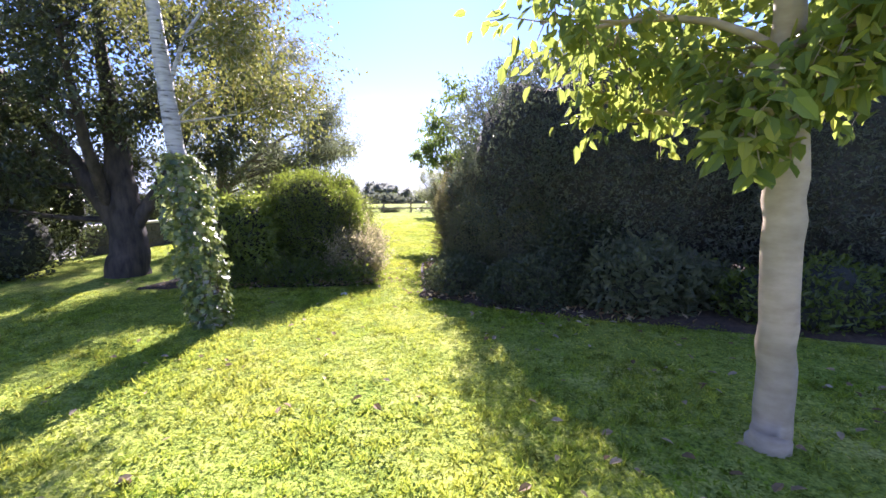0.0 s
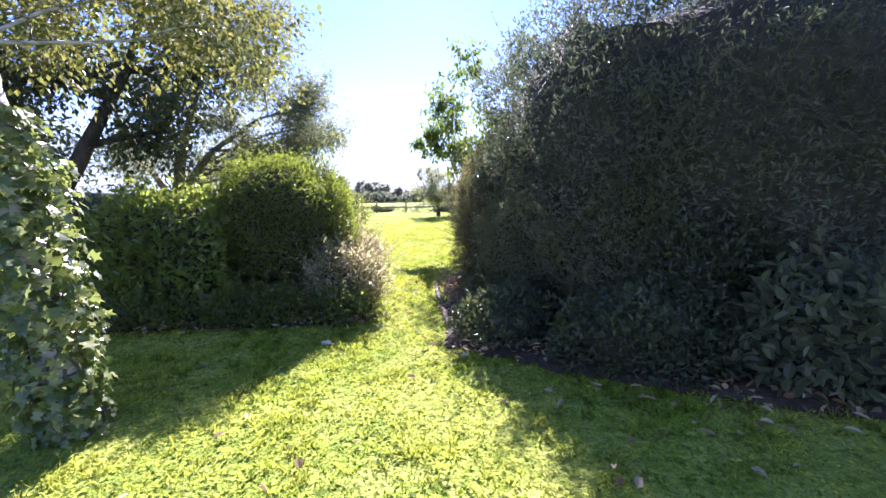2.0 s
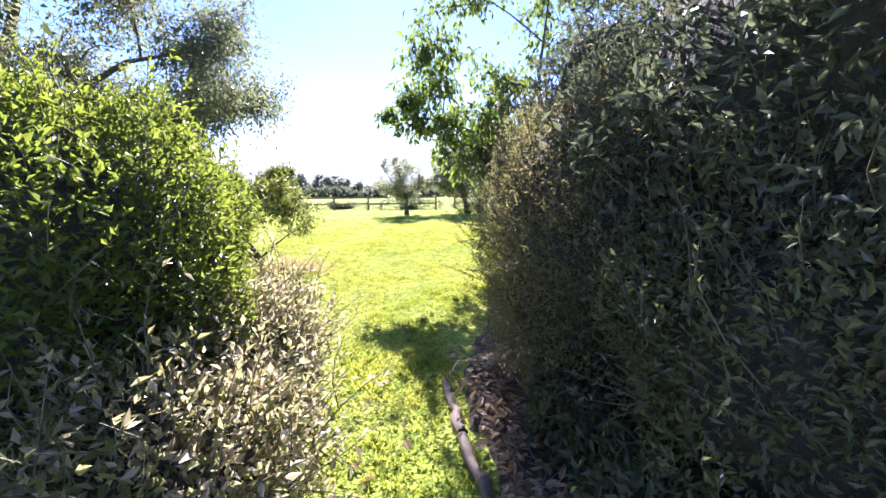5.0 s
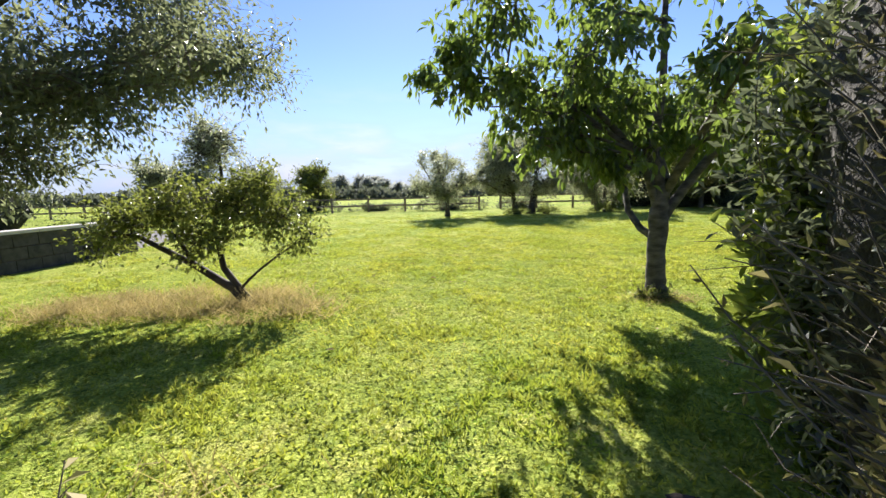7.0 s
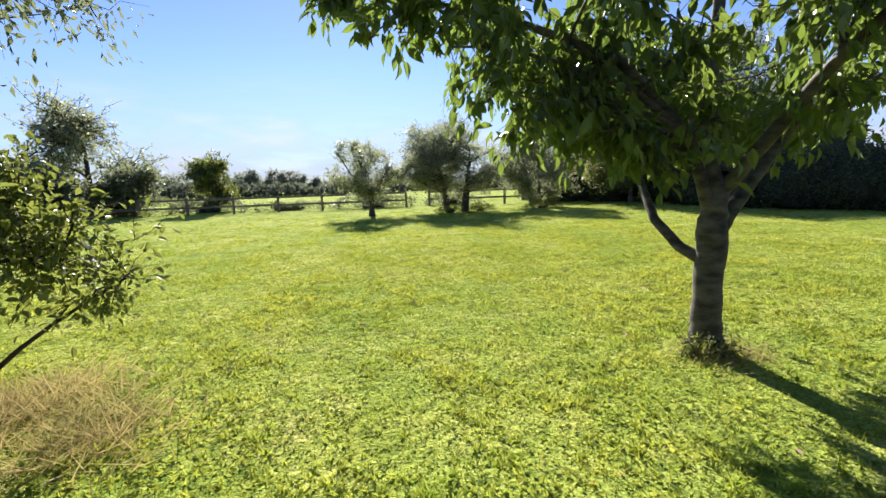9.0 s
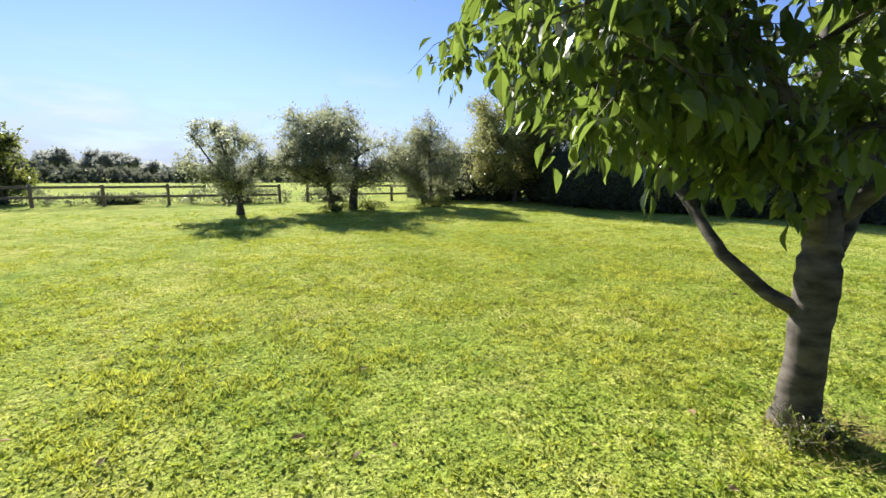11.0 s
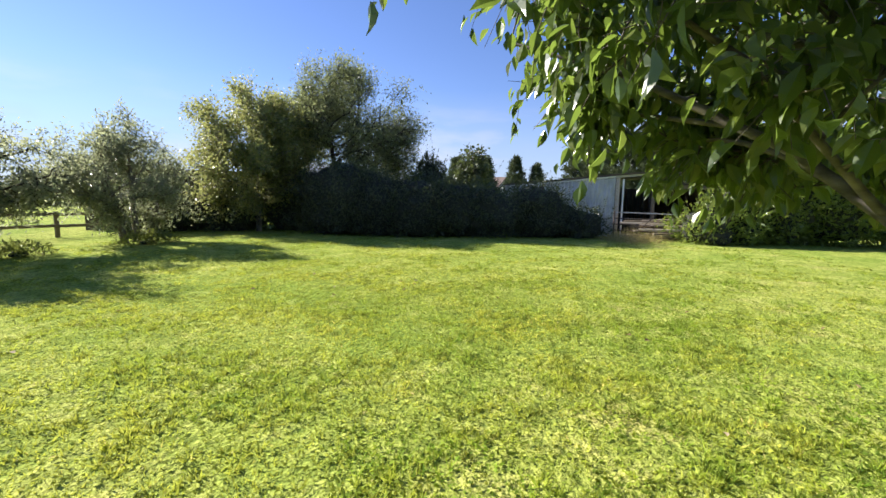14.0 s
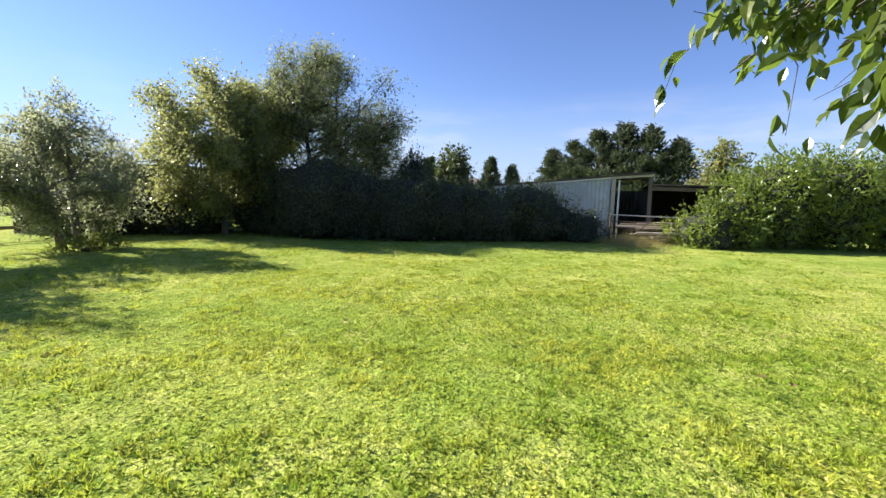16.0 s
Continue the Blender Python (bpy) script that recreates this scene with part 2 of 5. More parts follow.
LEAF_FRUIT = leaf_material("fruit_tree_leaf", [(0.05, 0.085, 0.02), (0.09, 0.13, 0.03), (0.15, 0.19, 0.05), (0.22, 0.24, 0.06)], (0.42, 0.46, 0.08), 0.4, 0.4, 0.45)
LEAF_AUTUMN = leaf_material("autumn_leaf", [(0.11, 0.14, 0.045), (0.17, 0.205, 0.065), (0.24, 0.245, 0.085), (0.31, 0.25, 0.10)], (0.52, 0.54, 0.18), 0.48, 0.38, 0.5)
LEAF_ASH = leaf_material("ash_leaf", [(0.085, 0.11, 0.06), (0.135, 0.165, 0.085), (0.19, 0.21, 0.11)], (0.44, 0.48, 0.2), 0.5, 0.36, 0.5)
# Haze of distance is mixed into this leaf colour, pale and grey.
LEAF_FAR = leaf_material("hazed_far_leaf", [(0.18, 0.20, 0.17), (0.22, 0.24, 0.21), (0.27, 0.28, 0.25)], (0.48, 0.50, 0.44), 0.6, 0.7, 0.2)
# Conifer spray with the glare over the shaded hedge lightened into its colour.
LEAF_CONIFER_LIFTED = leaf_material("lifted_conifer_spray", [(0.065, 0.085, 0.06), (0.10, 0.12, 0.085), (0.15, 0.165, 0.12)], (0.22, 0.26, 0.12), 0.35, 0.38, 0.6)
LEAF_OLIVE = leaf_material("olive_shrub_leaf", [(0.07, 0.09, 0.04), (0.11, 0.135, 0.06), (0.15, 0.16, 0.08), (0.21, 0.18, 0.11)], (0.34, 0.36, 0.14), 0.4, 0.34, 0.6)
LEAF_FIELD = leaf_material("field_hedge_leaf", [(0.09, 0.105, 0.075), (0.125, 0.14, 0.10), (0.16, 0.175, 0.13)], (0.22, 0.24, 0.15), 0.3, 0.7, 0.15)
LEAF_APPLE = leaf_material("orchard_leaf", [(0.09, 0.115, 0.065), (0.14, 0.17, 0.095), (0.21, 0.235, 0.14), (0.30, 0.29, 0.19)], (0.52, 0.55, 0.30), 0.58, 0.32, 0.6)
# Front-garden copy of the hedge core colour, lightened the same way for glare.
LIFTED_CORE = plain_material("lifted_hedge_core", (0.03, 0.03, 0.021), (0.075, 0.068, 0.048), 9.0, 0.9, 1.0, distance=0.08)
DARK_STONE = plain_material("dark_wall_stone", (0.03, 0.03, 0.027), (0.09, 0.085, 0.075), 7.0, 0.9, 0.6)
COPING = plain_material("pale_stone_coping", (0.45, 0.42, 0.37), (0.62, 0.59, 0.53), 5.0, 0.85, 0.3)
RENDER_WALL = plain_material("grey_rendered_wall", (0.25, 0.22, 0.2), (0.36, 0.33, 0.3), 3.0, 0.9, 0.2)
TIMBER = plain_material("weathered_timber", (0.10, 0.075, 0.05), (0.24, 0.19, 0.14), 10.0, 0.85, 0.5, stretch=(1, 1, 6))


# ---- mesh helpers ----
def raw_mesh(name, verts, faces, smooth=False):
    """A mesh from arrays: verts (n, 3), faces a list of (m, k) arrays."""
    me = bpy.data.meshes.new(name)
    groups = [np.asarray(f, dtype=np.int32) for f in (faces if isinstance(faces, list) else [faces])]
    groups = [g for g in groups if len(g)]
    me.vertices.add(len(verts))
    me.vertices.foreach_set("co", np.asarray(verts, dtype=np.float32).ravel())
    loops = np.concatenate([g.ravel() for g in groups])
    totals = np.concatenate([np.full(len(g), g.shape[1], dtype=np.int32) for g in groups])
    me.loops.add(len(loops))
    me.loops.foreach_set("vertex_index", loops)
    me.polygons.add(len(totals))
    me.polygons.foreach_set("loop_start", np.concatenate([[0], np.cumsum(totals)[:-1]]).astype(np.int32))
    me.polygons.foreach_set("loop_total", totals)
    me.polygons.foreach_set("use_smooth", np.full(len(totals), smooth))
    me.update(calc_edges=True)
    return me


def part(name, data, mat, parent=None, label="", at=None):
    """Links a mesh or bmesh as one object under a thing or part."""
    if isinstance(data, bmesh.types.BMesh):
        me = bpy.data.meshes.new(name)
        data.to_mesh(me)
        data.free()
        data = me
    if mat and not data.materials:
        data.materials.append(mat)
    ob = new(name, data)
    if parent:
        ob.parent = parent
        root = parent.matrix_basis.translation if parent.parent is None else parent.parent.matrix_basis.translation + parent.matrix_basis.translation
        ob.location = -root
    if at is not None:
        ob.matrix_basis = at
    return tagged(ob, label)


def thing(name, base, label, category, group="", kind=""):
    ob = new(name)
    ob.empty_display_size = 0.2
    ob.location = base
    return tagged(ob, label, category, group, kind)


class Tubes:
    """Gathers tapered round limbs into one mesh."""

    def __init__(self):
        self.v, self.q, self.n = [], [], 0

    def add(self, pts, radii, sides=6):
        pts = np.asarray(pts, float)
        radii = np.asarray(radii, float)
        k = len(pts)
        tan = np.gradient(pts, axis=0)
        tan /= np.linalg.norm(tan, axis=1)[:, None] + 1e-9
        ref = np.array([1.0, 0.0, 0.0]) if abs(tan[0, 0]) < 0.8 else np.array([0.0, 1.0, 0.0])
        u = np.cross(tan, ref)
        u /= np.linalg.norm(u, axis=1)[:, None] + 1e-9
        w = np.cross(tan, u)
        ang = np.linspace(0, 2 * np.pi, sides, endpoint=False)
        ring = u[:, None] * np.cos(ang)[None, :, None] + w[:, None] * np.sin(ang)[None, :, None]
        v = (pts[:, None] + ring * radii[:, None, None]).reshape(-1, 3)
        i, j = np.meshgrid(np.arange(k - 1), np.arange(sides), indexing="ij")
        a, b = i * sides + j, i * sides + (j + 1) % sides
        self.q.append(np.stack([a, b, b + sides, a + sides], -1).reshape(-1, 4) + self.n)
        self.v.append(v)
        self.n += len(v)

    def mesh(self, name):
        return raw_mesh(name, np.concatenate(self.v), np.concatenate(self.q), True)


def unit(v):
    return v / (np.linalg.norm(v, axis=-1, keepdims=True) + 1e-9)


LEAF_SHAPES = {
    # along, across, lift; then faces
    "rhomb": ([(0, 0, 0), (0.45, 0.5, 0.10), (1, 0, -0.06), (0.45, -0.5, 0.10)], [(0, 1, 2, 3)]),
    "oval": ([(0, 0, 0), (0.28, 0.5, 0.10), (0.68, 0.42, 0.06), (1, 0, -0.12), (0.68, -0.42, 0.06), (0.28, -0.5, 0.10)], [(0, 1, 2, 3), (0, 3, 4, 5)]),
    "folded": ([(0, 0, 0), (0.16, 0.28, 0.07), (0.38, 0.5, 0.12), (0.64, 0.40, 0.06), (0.86, 0.16, -0.06), (1, 0, -0.16), (0.86, -0.16, -0.06), (0.64, -0.40, 0.06), (0.38, -0.5, 0.12), (0.16, -0.28, 0.07), (0.35, 0, 0.0), (0.68, 0, -0.04)],
               [(0, 1, 2, 10), (10, 2, 3, 11), (11, 3, 4, 5), (0, 10, 8, 9), (10, 11, 7, 8), (11, 5, 6, 7)]),
    "lobed": ([(0, 0, 0), (0.1, 0.55, 0.05), (0.42, 0.30, 0.03), (0.62, 0.62, 0.0), (0.66, 0.2, 0.02), (1, 0, -0.1), (0.66, -0.2, 0.02), (0.62, -0.62, 0.0), (0.42, -0.30, 0.03), (0.1, -0.55, 0.05)],
              [(0, 1, 2, 8), (0, 8, 9, 9), (2, 3, 4, 4), (2, 4, 6, 8), (4, 5, 6, 6), (6, 7, 8, 8)]),
    "blade": ([(0, 0.5, 0), (0, -0.5, 0), (1, 0, 0.0)], [(0, 1, 2)]),
}


def leaf_arrays(pts, ways, ups, length, width, shape="rhomb"):
    """Leaves at pts, along ways, face turned to ups. Returns verts and a list of face arrays."""
    form, faces = LEAF_SHAPES[shape]
    form = np.array(form, float)
    way = unit(ways)
    side = unit(np.cross(ups, way))
    up = np.cross(way, side)
    length, width = np.asarray(length, float), np.asarray(width, float)
    v = (pts[:, None] + way[:, None] * (form[None, :, 0:1] * length[:, None, None]) + side[:, None] * (form[None, :, 1:2] * width[:, None, None])
         + up[:, None] * (form[None, :, 2:3] * length[:, None, None]))
    step = np.arange(len(pts))[:, None] * len(form)
    out = {}
    for f in faces:
        f = tuple(dict.fromkeys(f))
        out.setdefault(len(f), []).append(np.array(f)[None] + step)
    return v.reshape(-1, 3), [np.concatenate(x) for x in out.values()]


def rand_ways(rng, n):
    return unit(rng.normal(size=(n, 3)))


def bend(rng, a, b, n=5, sag=0.0, wob=0.06):
    """A curved way from a to b."""
    a, b = np.asarray(a, float), np.asarray(b, float)
    t = np.linspace(0, 1, n)[:, None]
    p = a + (b - a) * t
    far = np.linalg.norm(b - a)
    p += np.sin(t * np.pi) * (rng.normal(size=3) * wob * far + np.array([0, 0, sag * far]))
    return p


def tree(name, label, category, base, stems, clumps, bark, leafmat, leaf=(0.06, 0.035), shape="rhomb", per_twig=9, droop=0.3, seed=1, twig_r=0.005, group="",
         limb_r=0.03, twig_len=0.7, sides=8, limb_sag=0.05, spread=0.12, jitter=0.35, single=None, dense=1.0):
    """A tree: stems as lists of (x, y, z, r); clumps as (x, y, z, rx, ry, rz, twigs). Limbs run from the stems to each clump."""
    rng = np.random.default_rng(seed)
    th = thing(name, base, label, category, group)
    trunk = Tubes()
    nodes = []
    for s in stems:
        s = np.asarray(s, float)
        k = max(2, len(s))
        tt = np.linspace(0, k - 1, (k - 1) * 6 + 1)
        fine = np.stack([np.interp(tt, np.arange(k), s[:, c]) for c in range(4)], 1)
        fine[1:-1, :2] += rng.normal(size=(len(fine) - 2, 2)) * s[:, 3].mean() * 0.07
        trunk.add(fine[:, :3], fine[:, 3], sides + 2)
        nodes.append(fine)
    part("trunk", trunk.mesh("trunk"), bark, th)
    nodes = np.concatenate(nodes)
    limbs, pts, ways, ups = Tubes(), [], [], []
    for cx, cy, cz, rx, ry, rz, count in clumps:
        count = int(count * dense)
        c, rad = np.array([cx, cy, cz]), np.array([rx, ry, rz])
        mean = rad.mean()
        dist = np.linalg.norm(nodes[:, :3] - c, axis=1) + np.maximum(0, nodes[:, 2] - cz + 0.25 * np.linalg.norm(nodes[:, :2] - c[:2], axis=1)) * 3
        nd = nodes[dist.argmin()]
        way = bend(rng, nd[:3], c, 6, limb_sag)
        r0 = min(limb_r, nd[3] * 0.75)
        limbs.add(way, np.linspace(r0, r0 * 0.4, 6), 6)
        # boughs fill the clump, twigs leave the boughs
        sites = [way[3:], ]
        for _ in range(max(4, count // 7)):
            start = way[rng.integers(3, 6)]
            e = c + rand_ways(rng, 1)[0] * rad * (0.55 + 0.35 * rng.random())
            bough = bend(rng, start, e, 6, 0.05, 0.12)
            limbs.add(bough[[0, 2, 3, 5]], np.linspace(r0 * 0.38, twig_r * 1.2, 4), 4)
            tt = np.linspace(1, 5, 12)
            sites.append(np.stack([np.interp(tt, np.arange(6), bough[:, k]) for k in range(3)], 1))
        sites = np.concatenate(sites)
        for _ in range(count):
            start = sites[rng.integers(len(sites))]
            go = unit((start - c) / rad * 0.8 + rng.normal(size=3) * 0.8 + np.array([0, 0, 0.25]))
            far = min(twig_len, mean * 0.9) * (0.4 + 0.8 * rng.random())
            tw = bend(rng, start, start + go * far, 5, 0.06, 0.10)
            tw[:, 2] -= droop * 0.22 * far * np.linspace(0, 1, 5) ** 2
            limbs.add(tw[::2], np.linspace(twig_r, twig_r * 0.4, 3), 3)
            f = 0.1 + 0.9 * rng.random(per_twig)
            at = np.stack([np.interp(f * 4, np.arange(5), tw[:, k]) for k in range(3)], 1)
            out = go[None] * 0.6 + rng.normal(size=(per_twig, 3)) * 0.6
            out[:, 2] -= droop
            pts.append(at + rng.normal(size=(per_twig, 3)) * spread * 0.5)
            ways.append(out)
            u = rng.normal(size=(per_twig, 3)) * 0.7
            u[:, 2] += 1.0
            ups.append(u)
    tagged(part("branchwork", limbs.mesh("branchwork"), bark, th), kind="stuff")
    pts, ways, ups = np.concatenate(pts), np.concatenate(ways), np.concatenate(ups)
    size = 1 + (rng.random(len(pts)) - 0.5) * 2 * jitter
    if single:
        # the leaves that hang nearest to the walk are pieces of their own
        order = np.argsort(np.linalg.norm(pts - np.array(single[:3]), axis=1))[: single[3]]
        lone_leaves(th, pts[order], ways[order], ups[order], leaf[0] * size[order], leaf[1] / leaf[0], shape, leafmat)
        rest = np.ones(len(pts), bool)
        rest[order] = False
        pts, ways, ups, size = pts[rest], ways[rest], ups[rest], size[rest]
    v, f = leaf_arrays(pts, ways, ups, leaf[0] * size, leaf[1] * size, shape)
    part("crown", raw_mesh("crown", v, f), leafmat, th)
    return th


def crown_clumps(centre, radii, count, size, twigs, seed, flat=0.8, hollow=0.3):
    """Clumps spread through an egg-shaped crown, larger inside and smaller toward its uneven rim."""
    rng = np.random.default_rng(seed)
    out = []
    for i in range(count):
        d = rand_ways(rng, 1)[0]
        f = hollow + (0.95 - hollow) * ((i + 0.5) / count) ** 0.6
        s = size * (1.25 - 0.55 * f) * (0.8 + 0.4 * rng.random())
        p = np.array(centre) + d * np.array(radii) * f * (0.9 + 0.2 * rng.random())
        out.append((p[0], p[1], p[2], s, s, s * flat, twigs))
    return out


def lone_leaves(th, pts, ways, ups, length, ratio, shape, mat):
    v, f = leaf_arrays(np.zeros((1, 3)), np.array([[1.0, 0, 0]]), np.array([[0, 0, 1.0]]), [1.0], [ratio], shape)
    me = raw_mesh("leaf", v, f)
    me.materials.append(mat)
    root = np.array(th.location)
    way = unit(ways)
    side = unit(np.cross(ups, way))
    up = np.cross(way, side)
    for p, w, sd, u, ln in zip(pts - root, way, side, up, length):
        ob = new("leaf", me)
        ob.parent = th
        m = Matrix(((w[0], sd[0], u[0], 0), (w[1], sd[1], u[1], 0), (w[2], sd[2], u[2], 0), (0, 0, 0, 1)))
        ob.matrix_basis = Matrix.Translation(p) @ m @ Matrix.Scale(float(ln), 4)


def lumps(v, seed, size, amount):
    """Uneven outline: pushes directions by smooth noise."""
    out = np.empty(len(v))
    off = Vector((seed * 7.3, seed * 3.1, seed * 1.7))
    for i, p in enumerate(v):
        out[i] = noise.noise(Vector(p) / size + off) * 0.7 + noise.noise(Vector(p) / (size * 0.4) + off) * 0.4
    return out * amount


def hedge(name, label, category, blobs, leafmat, leaf=(0.06, 0.035), shape="rhomb", density=900, seed=1, depth=0.28, square=3.0, group="", rough=0.18, upward=0.5, core=0.80,
          wild=0.0, twigs=0, twig_len=0.3, coremat=None):
    """A clipped or loose shrub: blobs as (x, y, z, rx, ry, rz); leaves in a shell round a core coloured for inner
    shade.
    """
    rng = np.random.default_rng(seed)
    b0 = np.array(blobs, float)
    base = (b0[:, 0].mean(), b0[:, 1].mean(), 0.0)
    th = thing(name, base, label, category, group)
    cv, cf, pts_all, out_all, n0 = [], [], [], [], 0

    def radial(d, r):
        return 1.0 / (np.abs(d / r) ** square).sum(1) ** (1 / square)

    for i, (x, y, z, rx, ry, rz) in enumerate(b0):
        c, r = np.array([x, y, z]), np.array([rx, ry, rz])
        # inside: solid core, its dark colour stands in for shade among twigs
        nu, nv = 22, 13
        uu, vv = np.meshgrid(np.linspace(0, 2 * np.pi, nu, endpoint=False), np.linspace(0.02, np.pi - 0.02, nv))
        d = np.stack([np.cos(uu) * np.sin(vv), np.sin(uu) * np.sin(vv), np.cos(vv)], -1).reshape(-1, 3)
        rad = radial(d, r) * core
        p = c + d * rad[:, None]
        p += d * (lumps(p, seed + i, 0.6, rough * 0.8))[:, None]
        p[:, 2] = np.maximum(p[:, 2], 0.01)
        a, b = np.meshgrid(np.arange(nv - 1), np.arange(nu), indexing="ij")
        q = np.stack([a * nu + b, (a + 1) * nu + b, (a + 1) * nu + (b + 1) % nu, a * nu + (b + 1) % nu], -1).reshape(-1, 4)
        cv.append(p)
        cf.append(q + n0)
        n0 += len(p)
        # leaves
        area = 4 * np.pi * ((rx * ry) ** 1.6 / 3 + (rx * rz) ** 1.6 / 3 + (ry * rz) ** 1.6 / 3) ** (1 / 1.6)
        n = int(area * density)
        d = unit(rng.normal(size=(n, 3)) * np.sqrt(r)[None])
        rad = radial(d, r)
        p = c + d * rad[:, None]
        near = np.array([noise.noise(Vector(q) / 0.5 + Vector((seed, 0, 0))) for q in p]) * rough
        p += d * (near - depth * rng.random(n) ** 1.5 + wild * rng.random(n) ** 6)[:, None]
        keep = p[:, 2] > max(0.02, z - rz * 1.05)
        # leave out what lies deep inside another blob
        for j, (x2, y2, z2, rx2, ry2, rz2) in enumerate(b0):
            if j != i:
                o = (p - [x2, y2, z2]) / (np.array([rx2, ry2, rz2]) * 0.86)
                keep &= (np.abs(o) ** square).sum(1) > 1
        pts_all.append(p[keep])
        out_all.append(d[keep])
    part("shade_core", raw_mesh("shade_core", np.concatenate(cv), np.concatenate(cf), True), coremat or CORE, th, "solid core coloured dark for the shade inside")
    p, d = np.concatenate(pts_all), np.concatenate(out_all)
    ways = d * 0.5 + rng.normal(size=p.shape) * 0.7
    ways[:, 2] += upward * 0.5
    ups = d + rng.normal(size=p.shape) * 0.6
    ups[:, 2] += upward
    size = 0.6 + rng.random(len(p)) * 0.8
    v, f = leaf_arrays(p, ways, ups, leaf[0] * size, leaf[1] * size, shape)
    tagged(part("foliage", raw_mesh("foliage", v, f), leafmat, th), kind="stuff")
    if twigs:
        tb = Tubes()
        tp, tw_, tu = [], [], []
        pick = rng.choice(len(p), min(twigs, len(p)), replace=False)
        for k in pick:
            way = unit(d[k] * 0.7 + rng.normal(size=3) * 0.35 + np.array([0, 0, 0.55]))
            ln = twig_len * (0.4 + rng.random())
            w = bend(rng, p[k] - way * 0.1, p[k] + way * ln, 4, 0.0, 0.08)
            tb.add(w, np.linspace(0.004, 0.0015, 4), 3)
            m = 9
            f = rng.random(m) * 3
            tp.append(np.stack([np.interp(f, np.arange(4), w[:, c]) for c in range(3)], 1))
            tw_.append(way[None] * 0.5 + rng.normal(size=(m, 3)) * 0.6)
            uu = rng.normal(size=(m, 3)) * 0.6
            uu[:, 2] += 0.8
            tu.append(uu)
        tagged(part("shoot_tangle", tb.mesh("shoot_tangle"), BARK_GREY, th), kind="stuff")
        tp = np.concatenate(tp)
        size = 0.6 + rng.random(len(tp)) * 0.7
        v, f = leaf_arrays(tp, np.concatenate(tw_), np.concatenate(tu), leaf[0] * size, leaf[1] * size, shape)
        tagged(part("shoot_foliage", raw_mesh("shoot_foliage", v, f), leafmat, th), kind="stuff")
    return th


# ---- ground ----
def ground_z(x, y):
    y = np.asarray(y, float)
    return -0.011 * np.maximum(0, y - 42) + 0.02 * np.sin(x * 0.9 + 1.3) * np.sin(np.asarray(y) * 0.7) * 0.7


def axis_steps(lo, hi, near_lo, near_hi, step):
    mid = np.arange(near_lo, near_hi + step * 0.5, step)
    g = lambda a, b: a + (b - a) * np.linspace(0, 1, 26) ** 2.2
    return np.concatenate([g(near_lo, lo)[:0:-1], mid, g(near_hi, hi)[1:]])


gx, gy = axis_steps(-600, 600, -14, 26, 0.4), axis_steps(-200, 900, -4, 46, 0.4)
GX, GY = np.meshgrid(gx, gy)
gv = np.stack([GX, GY, ground_z(GX, GY)], -1).reshape(-1, 3)
a, b = np.meshgrid(np.arange(len(gy) - 1), np.arange(len(gx) - 1), indexing="ij")
k = a * len(gx) + b
gq = np.stack([k, k + 1, k + 1 + len(gx), k + len(gx)], -1).reshape(-1, 4)
tagged(part("ground", raw_mesh("ground", gv, gq, True), LAWN), "mown yellow-green lawn running on into flat fields", "lawn", kind="structure")


def soil_bed(name, outline, label):
    """A low bed of soil with an uneven edge and a soft crown."""
    rng = np.random.default_rng(5)
    o = np.array(outline, float)
    fine = []
    for p, q in zip(o, np.roll(o, -1, 0)):
        m = max(2, int(np.linalg.norm(q - p) / 0.15))
        fine += [p + (q - p) * t for t in np.linspace(0, 1, m, endpoint=False)]
    fine = np.array(fine) + rng.normal(size=(len(fine), 2)) * 0.025
    c = fine.mean(0)
    rings = [np.column_stack([c + (fine - c) * s, np.full(len(fine), h)]) for s, h in ((1.0, -0.03), (0.985, 0.03), (0.9, 0.055), (0.6, 0.06), (0.2, 0.06))]
    v = np.concatenate(rings)
    v[:, 2] += rng.normal(size=len(v)) * 0.008
    n = len(fine)
    q = []
    for r in range(4):
        j = np.arange(n)
        q.append(np.stack([r * n + j, r * n + (j + 1) % n, (r + 1) * n + (j + 1) % n, (r + 1) * n + j], -1))
    last = np.arange(n) + 4 * n
    return tagged(part(name, raw_mesh(name, v, [np.concatenate(q), last[None]], True), SOIL), label, "soil bed", kind="structure")


soil_bed("soil_bed_left", [(-5.2, 7.0), (-3.2, 6.95), (-1.95, 7.0), (-1.3, 7.2), (-1.32, 8.2), (-1.42, 9.7), (-2.2, 10.1), (-4.8, 9.4)], "dark garden soil with dry leaves under the hedge")
soil_bed("soil_bed_right", [(-0.38, 6.3), (0.5, 5.7), (1.6, 5.1), (2.8, 4.6), (4.6, 3.95), (7.5, 3.4), (9.0, 6.0), (6.0, 10.0), (0.2, 10.6), (-0.32, 9.3)], "dark garden soil under shrubs along the lawn")

